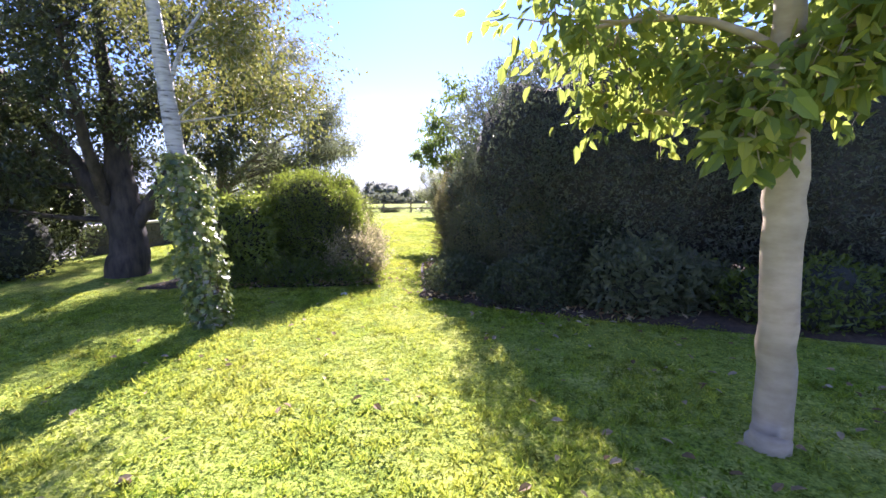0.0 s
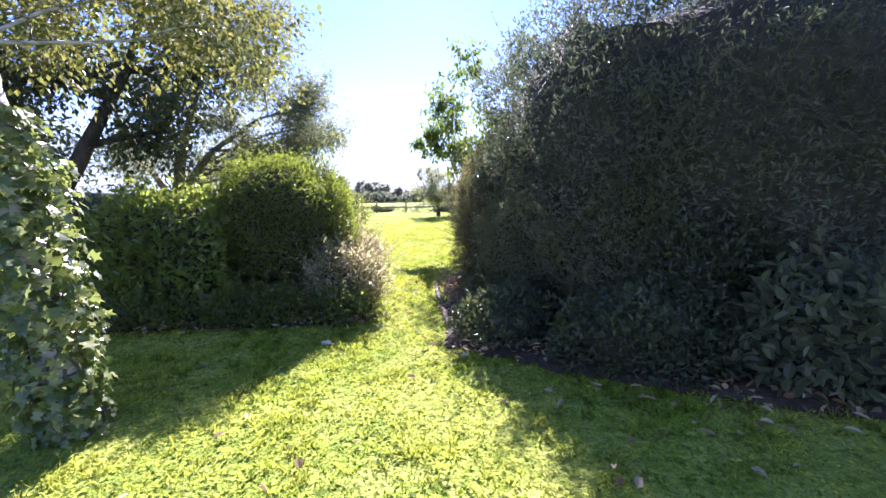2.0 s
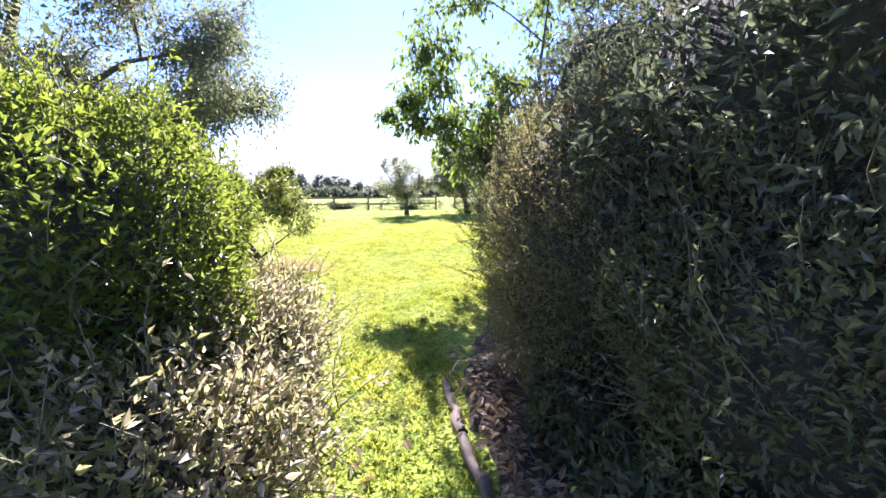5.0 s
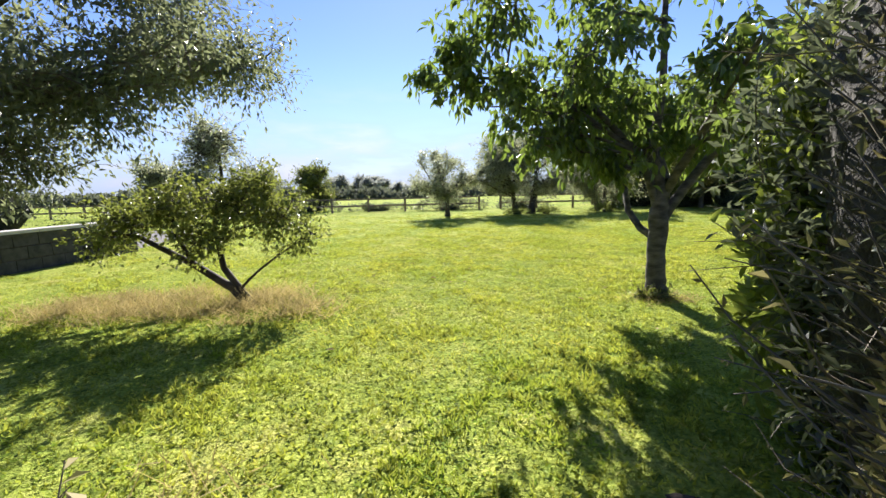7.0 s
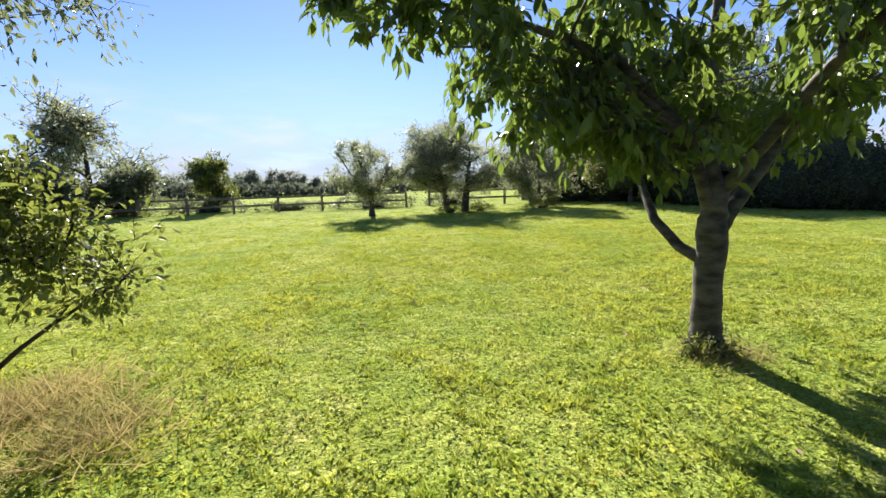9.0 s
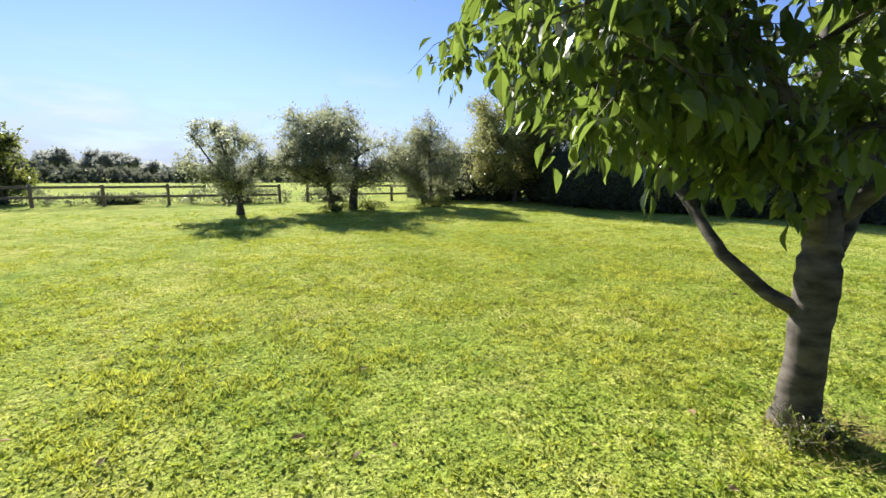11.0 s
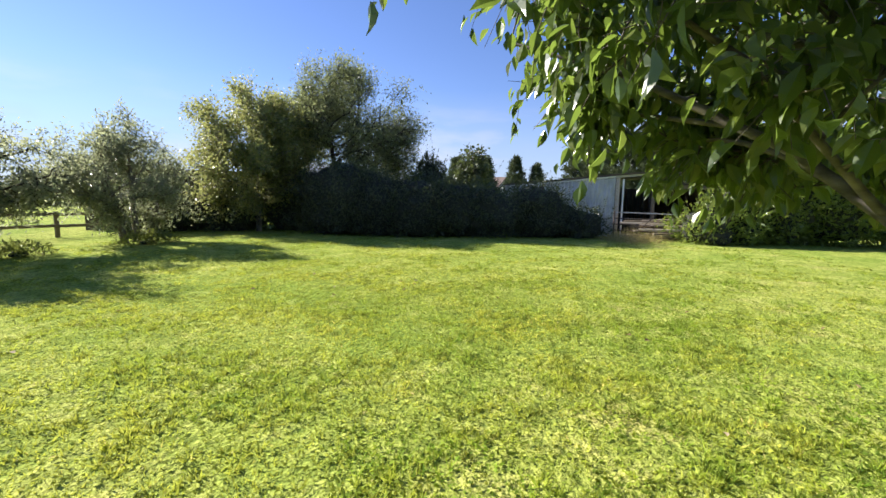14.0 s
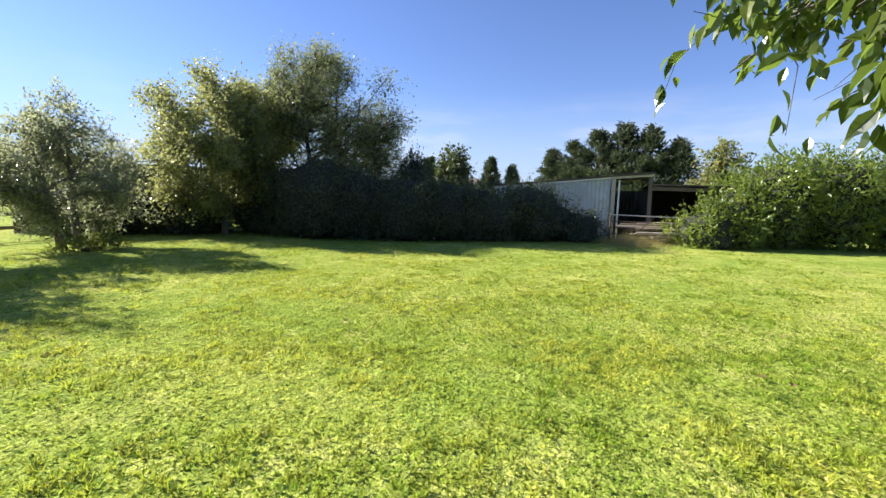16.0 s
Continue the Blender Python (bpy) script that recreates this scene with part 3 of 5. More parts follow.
# ---- front garden ----
hedge("laurel_hedge", "low clipped dark green laurel hedge beside the grass path", "hedge", [(-3.85, 7.75, 0.72, 0.85, 0.72, 0.78)], LEAF_LAUREL, (0.09, 0.036), "oval", 1200, 11, square=3.4, twigs=320, twig_len=0.22, rough=0.25, coremat=LIFTED_CORE)
hedge("privet_shrub", "tall rounded privet shrub with sunlit yellow-green edge", "shrub", [(-2.55, 8.5, 1.0, 0.85, 0.95, 1.0)], LEAF_HEDGE, (0.042, 0.02), "rhomb", 4000, 12, square=2.9, twigs=1000, twig_len=0.26, rough=0.26, coremat=LIFTED_CORE)
hedge("dry_flower_shrub", "low shrub with dry pinkish-brown flower heads by the path", "shrub", [(-1.68, 7.75, 0.33, 0.46, 0.55, 0.42), (-1.75, 8.8, 0.36, 0.42, 0.8, 0.5)], LEAF_PINK, (0.05, 0.021), "rhomb", 2800, 13, square=2.2, twigs=900, twig_len=0.3, wild=0.2, core=0.66, coremat=LIFTED_CORE)

hedge("bed_groundcover", "low dark green groundcover over the bed edge", "groundcover", [(-3.7, 7.15, 0.12, 0.8, 0.3, 0.3), (-2.5, 7.2, 0.12, 0.7, 0.32, 0.34), (-1.65, 7.2, 0.1, 0.4, 0.28, 0.26)], LEAF_HEDGE, (0.055, 0.03), "rhomb", 2300, 19, square=2.1, twigs=220, twig_len=0.2, rough=0.15, core=0.6, coremat=LIFTED_CORE)
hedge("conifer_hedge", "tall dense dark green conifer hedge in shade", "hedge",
      [(2.0, 8.0, 1.8, 1.75, 1.9, 2.15), (3.3, 7.2, 1.85, 2.2, 1.7, 2.15), (6.2, 6.6, 1.85, 2.6, 1.8, 2.05), (1.45, 10.35, 1.5, 0.9, 0.7, 1.9)], LEAF_CONIFER_LIFTED, (0.062, 0.022), "rhomb", 1050, 14, square=2.6, twigs=900, twig_len=0.42, rough=0.42, depth=0.38, coremat=LIFTED_CORE)
hedge("mixed_shrub", "fine-leaved olive evergreen shrub in front of the hedge", "shrub", [(0.72, 7.5, 0.7, 0.62, 0.8, 0.95), (1.5, 6.75, 0.65, 0.8, 0.65, 0.95)], LEAF_OLIVE, (0.036, 0.014), "rhomb", 3900, 114, square=2.3, twigs=1000, twig_len=0.26, rough=0.3, core=0.66, coremat=LIFTED_CORE)
hedge("laurel_sprig", "glossy green laurel growing out of the hedge end", "shrub", [(1.15, 10.8, 1.1, 0.36, 0.4, 1.15)], LEAF_LAUREL, (0.10, 0.04), "oval", 650, 20, square=2.2, twigs=120, twig_len=0.22, rough=0.2, coremat=LIFTED_CORE)
hedge("brown_shrub", "loose shrub with fine brown and olive leaves", "shrub", [(0.5, 8.9, 0.98, 0.64, 0.95, 1.18)], LEAF_BROWN, (0.032, 0.012), "rhomb", 4000, 15, square=2.4, twigs=1100, twig_len=0.32, rough=0.28, coremat=LIFTED_CORE)
hedge("groundcover_shrub", "low leafy evergreen groundcover along the lawn edge", "shrub", [(0.3, 6.5, 0.18, 0.5, 0.5, 0.36), (0.28, 7.4, 0.18, 0.36, 0.7, 0.36), (0.3, 8.3, 0.16, 0.34, 0.6, 0.34), (1.3, 5.75, 0.25, 0.8, 0.5, 0.5), (2.0, 6.2, 0.5, 0.8, 0.6, 0.75)], LEAF_DARK, (0.055, 0.026), "rhomb", 2300, 16, square=2.2, twigs=320, twig_len=0.2, rough=0.2, core=0.6, coremat=LIFTED_CORE)
hedge("broadleaf_shrub", "bushy shrub with pale grey-green leaves at the lawn edge", "shrub", [(2.55, 5.3, 0.38, 0.72, 0.5, 0.5), (3.1, 5.5, 0.3, 0.6, 0.5, 0.45)], LEAF_GREY, (0.10, 0.05), "oval", 900, 17, square=2.2, twigs=140, twig_len=0.22, rough=0.22)
hedge("edge_shrub", "low dark shrub beneath the conifer hedge", "shrub", [(4.3, 4.75, 0.28, 1.1, 0.6, 0.45), (6.2, 4.4, 0.3, 1.2, 0.6, 0.5)], LEAF_HEDGE, (0.08, 0.035), "rhomb", 650, 18, square=2.2, twigs=100, twig_len=0.2)

tree("maple_tree", "young maple with smooth tan trunk and yellow-green leaves", "tree", (1.97, 2.38, 0), [[(1.97, 2.38, -0.05, 0.125), (1.98, 2.38, 0.12, 0.105), (1.955, 2.38, 0.9, 0.10), (1.94, 2.4, 1.62, 0.107), (1.9, 2.42, 2.3, 0.085), (1.85, 2.4, 3.4, 0.04)]],
     [(1.35, 3.4, 2.2, 0.45, 0.5, 0.25, 22), (1.7, 3.0, 2.4, 0.5, 0.5, 0.3, 26), (0.9, 2.9, 2.6, 0.5, 0.5, 0.28, 26), (1.62, 2.15, 1.95, 0.2, 0.25, 0.18, 8), (2.3, 2.3, 2.2, 0.5, 0.4, 0.3, 20), (2.9, 2.7, 2.4, 0.6, 0.6, 0.4, 24), (1.3, 2.2, 2.95, 0.7, 0.6, 0.4, 26), (2.2, 3.2, 2.95, 0.9, 0.7, 0.5, 34), (3.2, 3.4, 2.7, 0.8, 0.7, 0.5, 26), (1.7, 1.4, 3.1, 0.9, 0.7, 0.5, 22), (2.6, 1.6, 3.4, 0.9, 0.9, 0.6, 22), (0.9, 3.3, 3.2, 0.6, 0.6, 0.4, 18), (1.9, 2.15, 2.08, 0.34, 0.16, 0.2, 18), (2.15, 2.1, 2.4, 0.4, 0.2, 0.25, 18), (1.5, 2.5, 2.15, 0.3, 0.3, 0.2, 14), (1.55, 2.2, 1.85, 0.14, 0.16, 0.12, 7)],
     BARK_MAPLE, LEAF_MAPLE, (0.105, 0.055), "oval", 15, 0.85, 21, limb_r=0.03, twig_len=0.45, single=(1.1, 3.6, 2.1, 240))

BIRCH_STEMS = [[(-2.8, 4.95, -0.05, 0.15), (-2.85, 4.95, 0.5, 0.115), (-2.98, 4.98, 1.4, 0.10), (-3.08, 5.0, 2.1, 0.095), (-3.2, 5.05, 3.0, 0.085), (-3.3, 5.1, 4.4, 0.06), (-3.35, 5.2, 6.2, 0.02)], [(-3.14, 5.02, 2.75, 0.028), (-3.0, 5.2, 3.4, 0.02), (-2.7, 5.6, 4.2, 0.01)]]
tree("birch_tree", "silver birch leaning, white bark with dark marks", "tree", (-2.88, 4.95, 0), BIRCH_STEMS,
     [(-2.5, 5.3, 3.4, 0.5, 0.5, 0.5, 40), (-2.3, 5.9, 2.75, 0.5, 0.5, 0.6, 40), (-3.3, 5.9, 2.8, 0.5, 0.4, 0.5, 40), (-2.3, 6.2, 3.7, 0.8, 0.8, 0.7, 70), (-3.1, 6.0, 4.2, 1.0, 0.9, 0.8, 80), (-2.1, 6.9, 3.0, 0.6, 0.7, 0.5, 44), (-4.2, 5.8, 4.3, 1.0, 0.9, 0.8, 70), (-3.9, 4.4, 4.6, 0.9, 0.9, 0.7, 50), (-2.6, 4.8, 5.2, 1.0, 1.0, 0.8, 60), (-3.3, 5.2, 6.2, 1.1, 1.1, 0.9, 60)],
     BIRCH, LEAF_BIRCH, (0.05, 0.036), "rhomb", 20, 0.9, 22, dense=1.7, twig_r=0.0028, limb_r=0.013, twig_len=0.7, spread=0.2)

tree("dark_yew_tree", "large dark tree with several leaning trunks in shade", "tree", (-6.4, 8.4, 0), [[(-6.4, 8.4, -0.1, 0.42), (-6.3, 8.4, 0.6, 0.34), (-6.4, 8.5, 1.7, 0.28), (-6.7, 8.8, 3.6, 0.15), (-6.9, 9, 6, 0.05)], [(-6.4, 8.4, 0.9, 0.2), (-7.0, 8.2, 2.2, 0.15), (-7.9, 8.0, 3.6, 0.09), (-8.6, 8, 5, 0.03)], [(-6.2, 8.4, 0.9, 0.15), (-5.6, 8.7, 2.0, 0.11), (-5.1, 9.2, 3.4, 0.06), (-4.8, 9.6, 5, 0.02)], [(-6.6, 8.4, 1.2, 0.13), (-6.3, 7.6, 2.6, 0.09), (-6.0, 7.0, 4.2, 0.04)]],
     [(-8.6, 8.0, 4.8, 1.8, 1.6, 1.3, 150), (-7.0, 8.4, 5.8, 1.8, 1.7, 1.4, 150), (-5.2, 9.4, 5.0, 1.6, 1.5, 1.3, 150), (-6.0, 7.4, 4.4, 1.5, 1.4, 1.1, 120), (-8.2, 7.2, 3.2, 1.4, 1.3, 0.9, 110), (-4.4, 9.8, 3.6, 1.3, 1.3, 1.0, 120), (-9.6, 8.6, 3.2, 1.6, 1.5, 1.1, 110), (-7.3, 9.5, 3.4, 1.5, 1.3, 1.0, 110), (-5.7, 8.4, 3.3, 1.0, 1.0, 0.7, 70), (-9.2, 7.6, 1.8, 1.3, 1.2, 0.9, 80), (-4.6, 9.3, 2.5, 0.9, 0.9, 0.5, 60), (-7.7, 7.6, 2.0, 0.9, 0.8, 0.6, 50), (-8.9, 8.6, 2.5, 1.2, 1.0, 0.8, 70), (-6.9, 9.4, 2.3, 1.0, 0.8, 0.6, 50), (-6.6, 7.2, 3.2, 1.0, 0.9, 0.6, 60), (-9.8, 7.4, 5.4, 1.5, 1.4, 1.2, 90), (-6.0, 8.6, 6.8, 1.6, 1.5, 1.2, 90)],
     BARK_DARK, LEAF_DARK, (0.11, 0.052), "rhomb", 24, 0.4, 23, dense=1.1, limb_r=0.06, twig_len=0.8, spread=0.28)
# Rear blobs are added to keep sun and sky from under the dark tree.
hedge("shade_shrub", "dark overgrown evergreen shrubs, the rear ones added to block light", "shrub", [(-8.7, 8.0, 0.7, 1.2, 0.9, 0.85), (-10.6, 8.2, 1.4, 1.7, 1.3, 1.7), (-10.4, 10.2, 1.4, 2.2, 0.8, 1.6), (-13.5, 10.0, 2.0, 2.0, 1.5, 2.2)], LEAF_DARK, (0.09, 0.04), "rhomb", 300, 24, square=2.3, rough=0.3)

tree("willow_tree", "broad grey-green tree with fine drooping branches", "tree", (-7.2, 13.4, 0), [[(-7.2, 13.4, -0.1, 0.2), (-7.1, 13.4, 1.2, 0.16), (-6.8, 13.4, 2.6, 0.11), (-6.3, 13.5, 4.2, 0.06), (-5.8, 13.6, 6.0, 0.02)], [(-7.0, 13.4, 1.5, 0.10), (-6.0, 13.3, 2.6, 0.07), (-4.8, 13.4, 3.4, 0.035), (-3.6, 13.6, 3.7, 0.012)], [(-7.1, 13.4, 1.3, 0.09), (-8.2, 13.5, 3.0, 0.06), (-8.8, 13.6, 4.6, 0.02)]],
     [(-3.2, 14.7, 3.0, 0.4, 0.45, 0.25, 24), (-3.4, 15.3, 3.2, 0.6, 0.7, 0.4, 56), (-3.4, 16.2, 3.35, 0.55, 0.6, 0.4, 46), (-4.4, 15.2, 3.2, 0.8, 0.8, 0.55, 80), (-5.2, 14.8, 2.5, 0.8, 0.8, 0.55, 70), (-4.6, 15.6, 4.0, 0.8, 0.8, 0.6, 70), (-3.3, 13.5, 2.95, 0.6, 0.7, 0.5, 54), (-3.9, 13.7, 3.6, 0.9, 0.9, 0.6, 90), (-4.3, 13.5, 2.5, 0.8, 0.8, 0.6, 80), (-4.8, 13.4, 4.4, 1.2, 1.1, 0.9, 130), (-3.9, 14.8, 4.4, 0.9, 0.8, 0.7, 70), (-5.2, 13.5, 2.0, 0.9, 0.9, 0.6, 90), (-5.6, 13.4, 3.2, 1.1, 1.1, 0.7, 110), (-6.2, 13.2, 5.4, 1.5, 1.3, 1.0, 130), (-6.8, 12.6, 3.8, 1.4, 1.2, 0.9, 120), (-8.3, 13.2, 4.4, 1.5, 1.3, 1.1, 110), (-5.2, 12.4, 5.2, 1.2, 1.0, 0.9, 100), (-6.6, 13.6, 2.2, 1.2, 1.0, 0.7, 90), (-7.6, 12.2, 2.6, 1.2, 1.0, 0.8, 90), (-8.4, 14.4, 2.4, 1.3, 1.1, 0.8, 90), (-4.4, 13.6, 5.6, 1.0, 1.0, 0.8, 80)],
     BARK_GREY, LEAF_GREY, (0.085, 0.036), "rhomb", 22, 0.5, 25, dense=1.2, twig_r=0.004, limb_r=0.04, twig_len=0.7, spread=0.18)
for k, blob in enumerate([(-22.0, 27.0, 0.8, 5.5, 0.8, 1.3), (-24.0, 16.0, 0.8, 0.9, 6.0, 1.4)]):
    hedge("boundary_hedge", "dark clipped hedge beyond the side yard", "hedge", [blob], LEAF_DARK, (0.10, 0.05), "rhomb", 130, 26 + k * 300, square=4.0)


def garden_wall(a, b, h, label):
    """A low wall of coursed blocks under a pale coping, block by block."""
    th = thing("garden_wall", (a[0], a[1], 0), label, "wall")
    a, b = Vector((*a, 0)), Vector((*b, 0))
    way = (b - a).normalized()
    nrm = Vector((way.y, -way.x, 0))
    n = int((b - a).length / 0.45)
    step = (b - a).length / n

    def block(p, q, lo, hi, half, inset):
        bm = bmesh.new()
        ends = [[bm.verts.new(e + nrm * k * (half - i) + Vector((0, 0, z))) for k, z, i in ((-1, lo, 0), (1, lo, 0), (1, hi - inset, 0), (1, hi, inset), (-1, hi, inset), (-1, hi - inset, 0))] for e in (p, q)]
        for i in range(6):
            bm.faces.new((ends[0][i], ends[0][(i + 1) % 6], ends[1][(i + 1) % 6], ends[1][i]))
        bm.faces.new(ends[0][::-1])
        bm.faces.new(ends[1])
        bmesh.ops.recalc_face_normals(bm, faces=bm.faces)
        return bm

    part("mortar_core", block(a, b, -0.1, h - 0.01, 0.085, 0.005), SOIL, th, "dark mortar behind the blocks")
    for row in range(3):
        for i in range(n):
            s0 = i * step + (step * 0.5 if row % 2 else 0)
            s1 = min(s0 + step - 0.012, (b - a).length)
            part("block", block(a + way * s0, a + way * s1, row * h / 3 + 0.006, (row + 1) * h / 3 - 0.006, 0.1, 0.008), DARK_STONE, th)
    # the pale coping colour carries the sunlit top edge of the wall
    for i in range(0, n, 2):
        part("coping_stone", block(a + way * i * step, a + way * (min(i + 2, n) * step - 0.008), h, h + 0.07, 0.14, 0.012), COPING, th, "coping stone coloured pale for the sunlit top")


soil_bed("gravel_yard", [(-9.9, 10.2), (-8.6, 20.2), (-9.5, 25.0), (-22.0, 26.0), (-23.0, 10.5)], "pale grey gravel yard beyond the low wall").data.materials[0] = plain_material("grey_gravel", (0.12, 0.115, 0.105), (0.25, 0.24, 0.22), 22.0, 0.95, 1.0, distance=0.03)

# ---- orchard lawn ----
tree("leaning_apple_tree", "small leaning apple tree with sparse sunlit leaves", "tree", (-3.2, 14.2, 0), [[(-3.15, 14.15, -0.05, 0.07), (-3.4, 14.2, 0.2, 0.055), (-3.9, 14.3, 0.5, 0.045), (-4.6, 14.4, 0.85, 0.03), (-5.3, 14.5, 1.0, 0.015)], [(-3.2, 14.18, 0.05, 0.045), (-3.5, 14.25, 0.45, 0.04), (-3.6, 14.3, 0.95, 0.028), (-3.5, 14.3, 1.45, 0.012)], [(-3.9, 14.3, 0.5, 0.035), (-4.1, 14.3, 0.9, 0.025), (-4.2, 14.4, 1.4, 0.012)]],
     [(-3.3, 14.3, 1.25, 0.55, 0.5, 0.32, 60), (-4.0, 14.3, 1.2, 0.55, 0.5, 0.32, 60), (-2.7, 14.3, 1.1, 0.45, 0.45, 0.3, 44), (-4.7, 14.4, 1.05, 0.55, 0.5, 0.32, 54), (-2.9, 14.3, 1.5, 0.35, 0.35, 0.25, 30), (-3.6, 14.0, 0.85, 0.5, 0.4, 0.25, 36), (-5.1, 14.4, 0.8, 0.45, 0.4, 0.25, 30), (-2.4, 14.4, 0.85, 0.28, 0.28, 0.16, 14)],
     BARK_DARK, LEAF_FRUIT, (0.058, 0.034), "oval", 13, 0.3, 31, dense=1.7, limb_r=0.02, twig_r=0.004, twig_len=0.36)

tree("cherry_tree", "cherry tree with dark bark and large drooping leaves", "tree", (2.05, 13.95, 0), [[(1.93, 13.95, -0.05, 0.16), (1.92, 13.95, 0.12, 0.122), (1.90, 13.95, 0.5, 0.105), (1.92, 13.96, 0.95, 0.115), (1.95, 13.98, 1.25, 0.085), (1.86, 14.06, 1.7, 0.06), (1.98, 14.12, 2.5, 0.045), (1.9, 14.0, 3.6, 0.03), (2.1, 14.1, 5.0, 0.012)],
     [(1.92, 13.95, 0.7, 0.052), (1.80, 14.15, 0.82, 0.044), (1.76, 14.42, 1.03, 0.04), (1.84, 14.75, 1.36, 0.034), (2.0, 15.2, 1.78, 0.024), (2.1, 15.9, 2.2, 0.018), (2.2, 16.6, 2.5, 0.008)], [(1.9, 14.9, 1.5, 0.02), (1.6, 15.5, 2.1, 0.015), (1.2, 16.2, 2.5, 0.008)], [(1.7, 14.0, 1.7, 0.03), (1.2, 14.1, 2.1, 0.025), (0.7, 14.2, 2.5, 0.015)],
     [(1.94, 13.96, 0.88, 0.06), (2.06, 13.96, 1.1, 0.062), (2.35, 13.95, 1.5, 0.052), (2.9, 14.0, 2.1, 0.05), (3.6, 14.1, 2.8, 0.035), (4.2, 14.2, 3.4, 0.015)],
     [(1.95, 13.98, 1.0, 0.055), (1.7, 14.0, 1.7, 0.042), (1.2, 14.2, 2.3, 0.038), (0.3, 14.5, 2.7, 0.025), (-0.6, 14.8, 2.9, 0.01)],
     [(2.0, 13.98, 1.4, 0.055), (2.1, 14.5, 2.0, 0.04), (2.2, 15.4, 2.4, 0.02)], [(2.0, 13.95, 1.3, 0.055), (2.1, 13.4, 2.0, 0.04), (2.0, 12.6, 2.6, 0.02)]],
     [(1.15, 14.15, 1.68, 0.36, 0.36, 0.24, 16), (0.6, 14.35, 1.85, 0.36, 0.36, 0.26, 14), (1.65, 13.7, 1.8, 0.34, 0.3, 0.26, 14), (2.45, 13.6, 1.95, 0.4, 0.36, 0.28, 18), (3.0, 13.6, 2.05, 0.45, 0.4, 0.3, 20), (1.4, 13.6, 2.35, 0.45, 0.4, 0.36, 20), (2.1, 13.4, 2.4, 0.45, 0.4, 0.36, 20), (1.3, 14.95, 1.85, 0.3, 0.32, 0.22, 15), (1.5, 15.4, 2.0, 0.32, 0.32, 0.22, 16), (1.5, 15.95, 2.2, 0.3, 0.3, 0.2, 15), (1.7, 14.9, 2.15, 0.36, 0.36, 0.26, 18), (-0.6, 14.8, 2.95, 0.55, 0.4, 0.3, 34), (0.2, 14.5, 2.8, 0.65, 0.6, 0.4, 50), (0.9, 14.3, 2.3, 0.6, 0.6, 0.45, 50), (0.8, 13.5, 2.7, 0.7, 0.6, 0.5, 56), (1.3, 14.8, 2.45, 0.7, 0.6, 0.38, 50), (2.1, 15.1, 2.45, 0.7, 0.6, 0.4, 56), (2.9, 15.0, 2.3, 0.6, 0.7, 0.4, 50), (2.2, 13.2, 2.5, 0.8, 0.7, 0.5, 56), (3.1, 13.7, 2.7, 0.8, 0.7, 0.5, 60), (3.9, 14.3, 3.0, 0.8, 0.8, 0.5, 56), (1.4, 14.2, 3.4, 0.9, 0.8, 0.6, 70), (2.5, 14.2, 3.8, 1.0, 0.9, 0.7, 70), (0.2, 13.9, 3.6, 0.8, 0.7, 0.6, 56), (3.4, 13.2, 3.6, 0.9, 0.8, 0.6, 54), (2.0, 14.1, 4.9, 1.0, 0.9, 0.6, 56), (1.2, 14.0, 1.8, 0.4, 0.4, 0.3, 24), (4.6, 13.6, 3.6, 0.7, 0.7, 0.5, 40), (3.6, 14.6, 2.2, 0.6, 0.6, 0.4, 40), (2.6, 16.15, 2.15, 0.45, 0.4, 0.26, 30), (1.4, 16.3, 2.7, 0.5, 0.4, 0.26, 32), (2.3, 15.7, 2.65, 0.7, 0.6, 0.4, 50), (3.0, 15.6, 2.35, 0.6, 0.5, 0.35, 40), (2.5, 15.9, 2.25, 0.5, 0.4, 0.28, 34), (3.2, 15.4, 1.98, 0.5, 0.4, 0.24, 26), (1.15, 16.65, 2.62, 0.3, 0.22, 0.14, 14), (1.8, 16.0, 2.4, 0.5, 0.4, 0.25, 30), (1.0, 15.6, 2.75, 0.7, 0.6, 0.4, 46), (3.2, 16.4, 2.5, 0.6, 0.5, 0.4, 40), (2.2, 16.5, 3.05, 0.8, 0.5, 0.35, 40), (2.7, 15.3, 1.85, 0.25, 0.25, 0.14, 8), (-1.0, 14.9, 2.85, 0.28, 0.22, 0.16, 12), (-0.3, 13.4, 4.0, 0.6, 0.6, 0.5, 46), (0.4, 13.2, 4.5, 0.7, 0.7, 0.5, 50), (-0.1, 14.2, 2.35, 0.45, 0.5, 0.3, 28), (3.0, 14.0, 1.9, 0.5, 0.5, 0.3, 24), (-0.45, 14.4, 2.5, 0.4, 0.4, 0.26, 26), (2.5, 15.6, 1.9, 0.45, 0.35, 0.24, 34), (2.9, 15.2, 1.85, 0.5, 0.35, 0.25, 34), (2.5, 16.2, 2.08, 0.35, 0.3, 0.2, 20), (3.2, 14.9, 1.8, 0.4, 0.4, 0.25, 26), (0.35, 14.4, 2.1, 0.45, 0.45, 0.28, 30), (0.95, 14.3, 1.85, 0.45, 0.4, 0.26, 28), (1.4, 14.35, 1.65, 0.28, 0.28, 0.18, 12), (3.3, 14.3, 1.85, 0.5, 0.4, 0.28, 26), (-0.2, 14.6, 3.3, 0.6, 0.5, 0.35, 36)],
     BARK_CHERRY, LEAF_CHERRY, (0.12, 0.056), "folded", 8, 1.15, 32, limb_r=0.028, twig_r=0.0045, twig_len=0.5, spread=0.08, single=(1.6, 16.4, 2.2, 290))


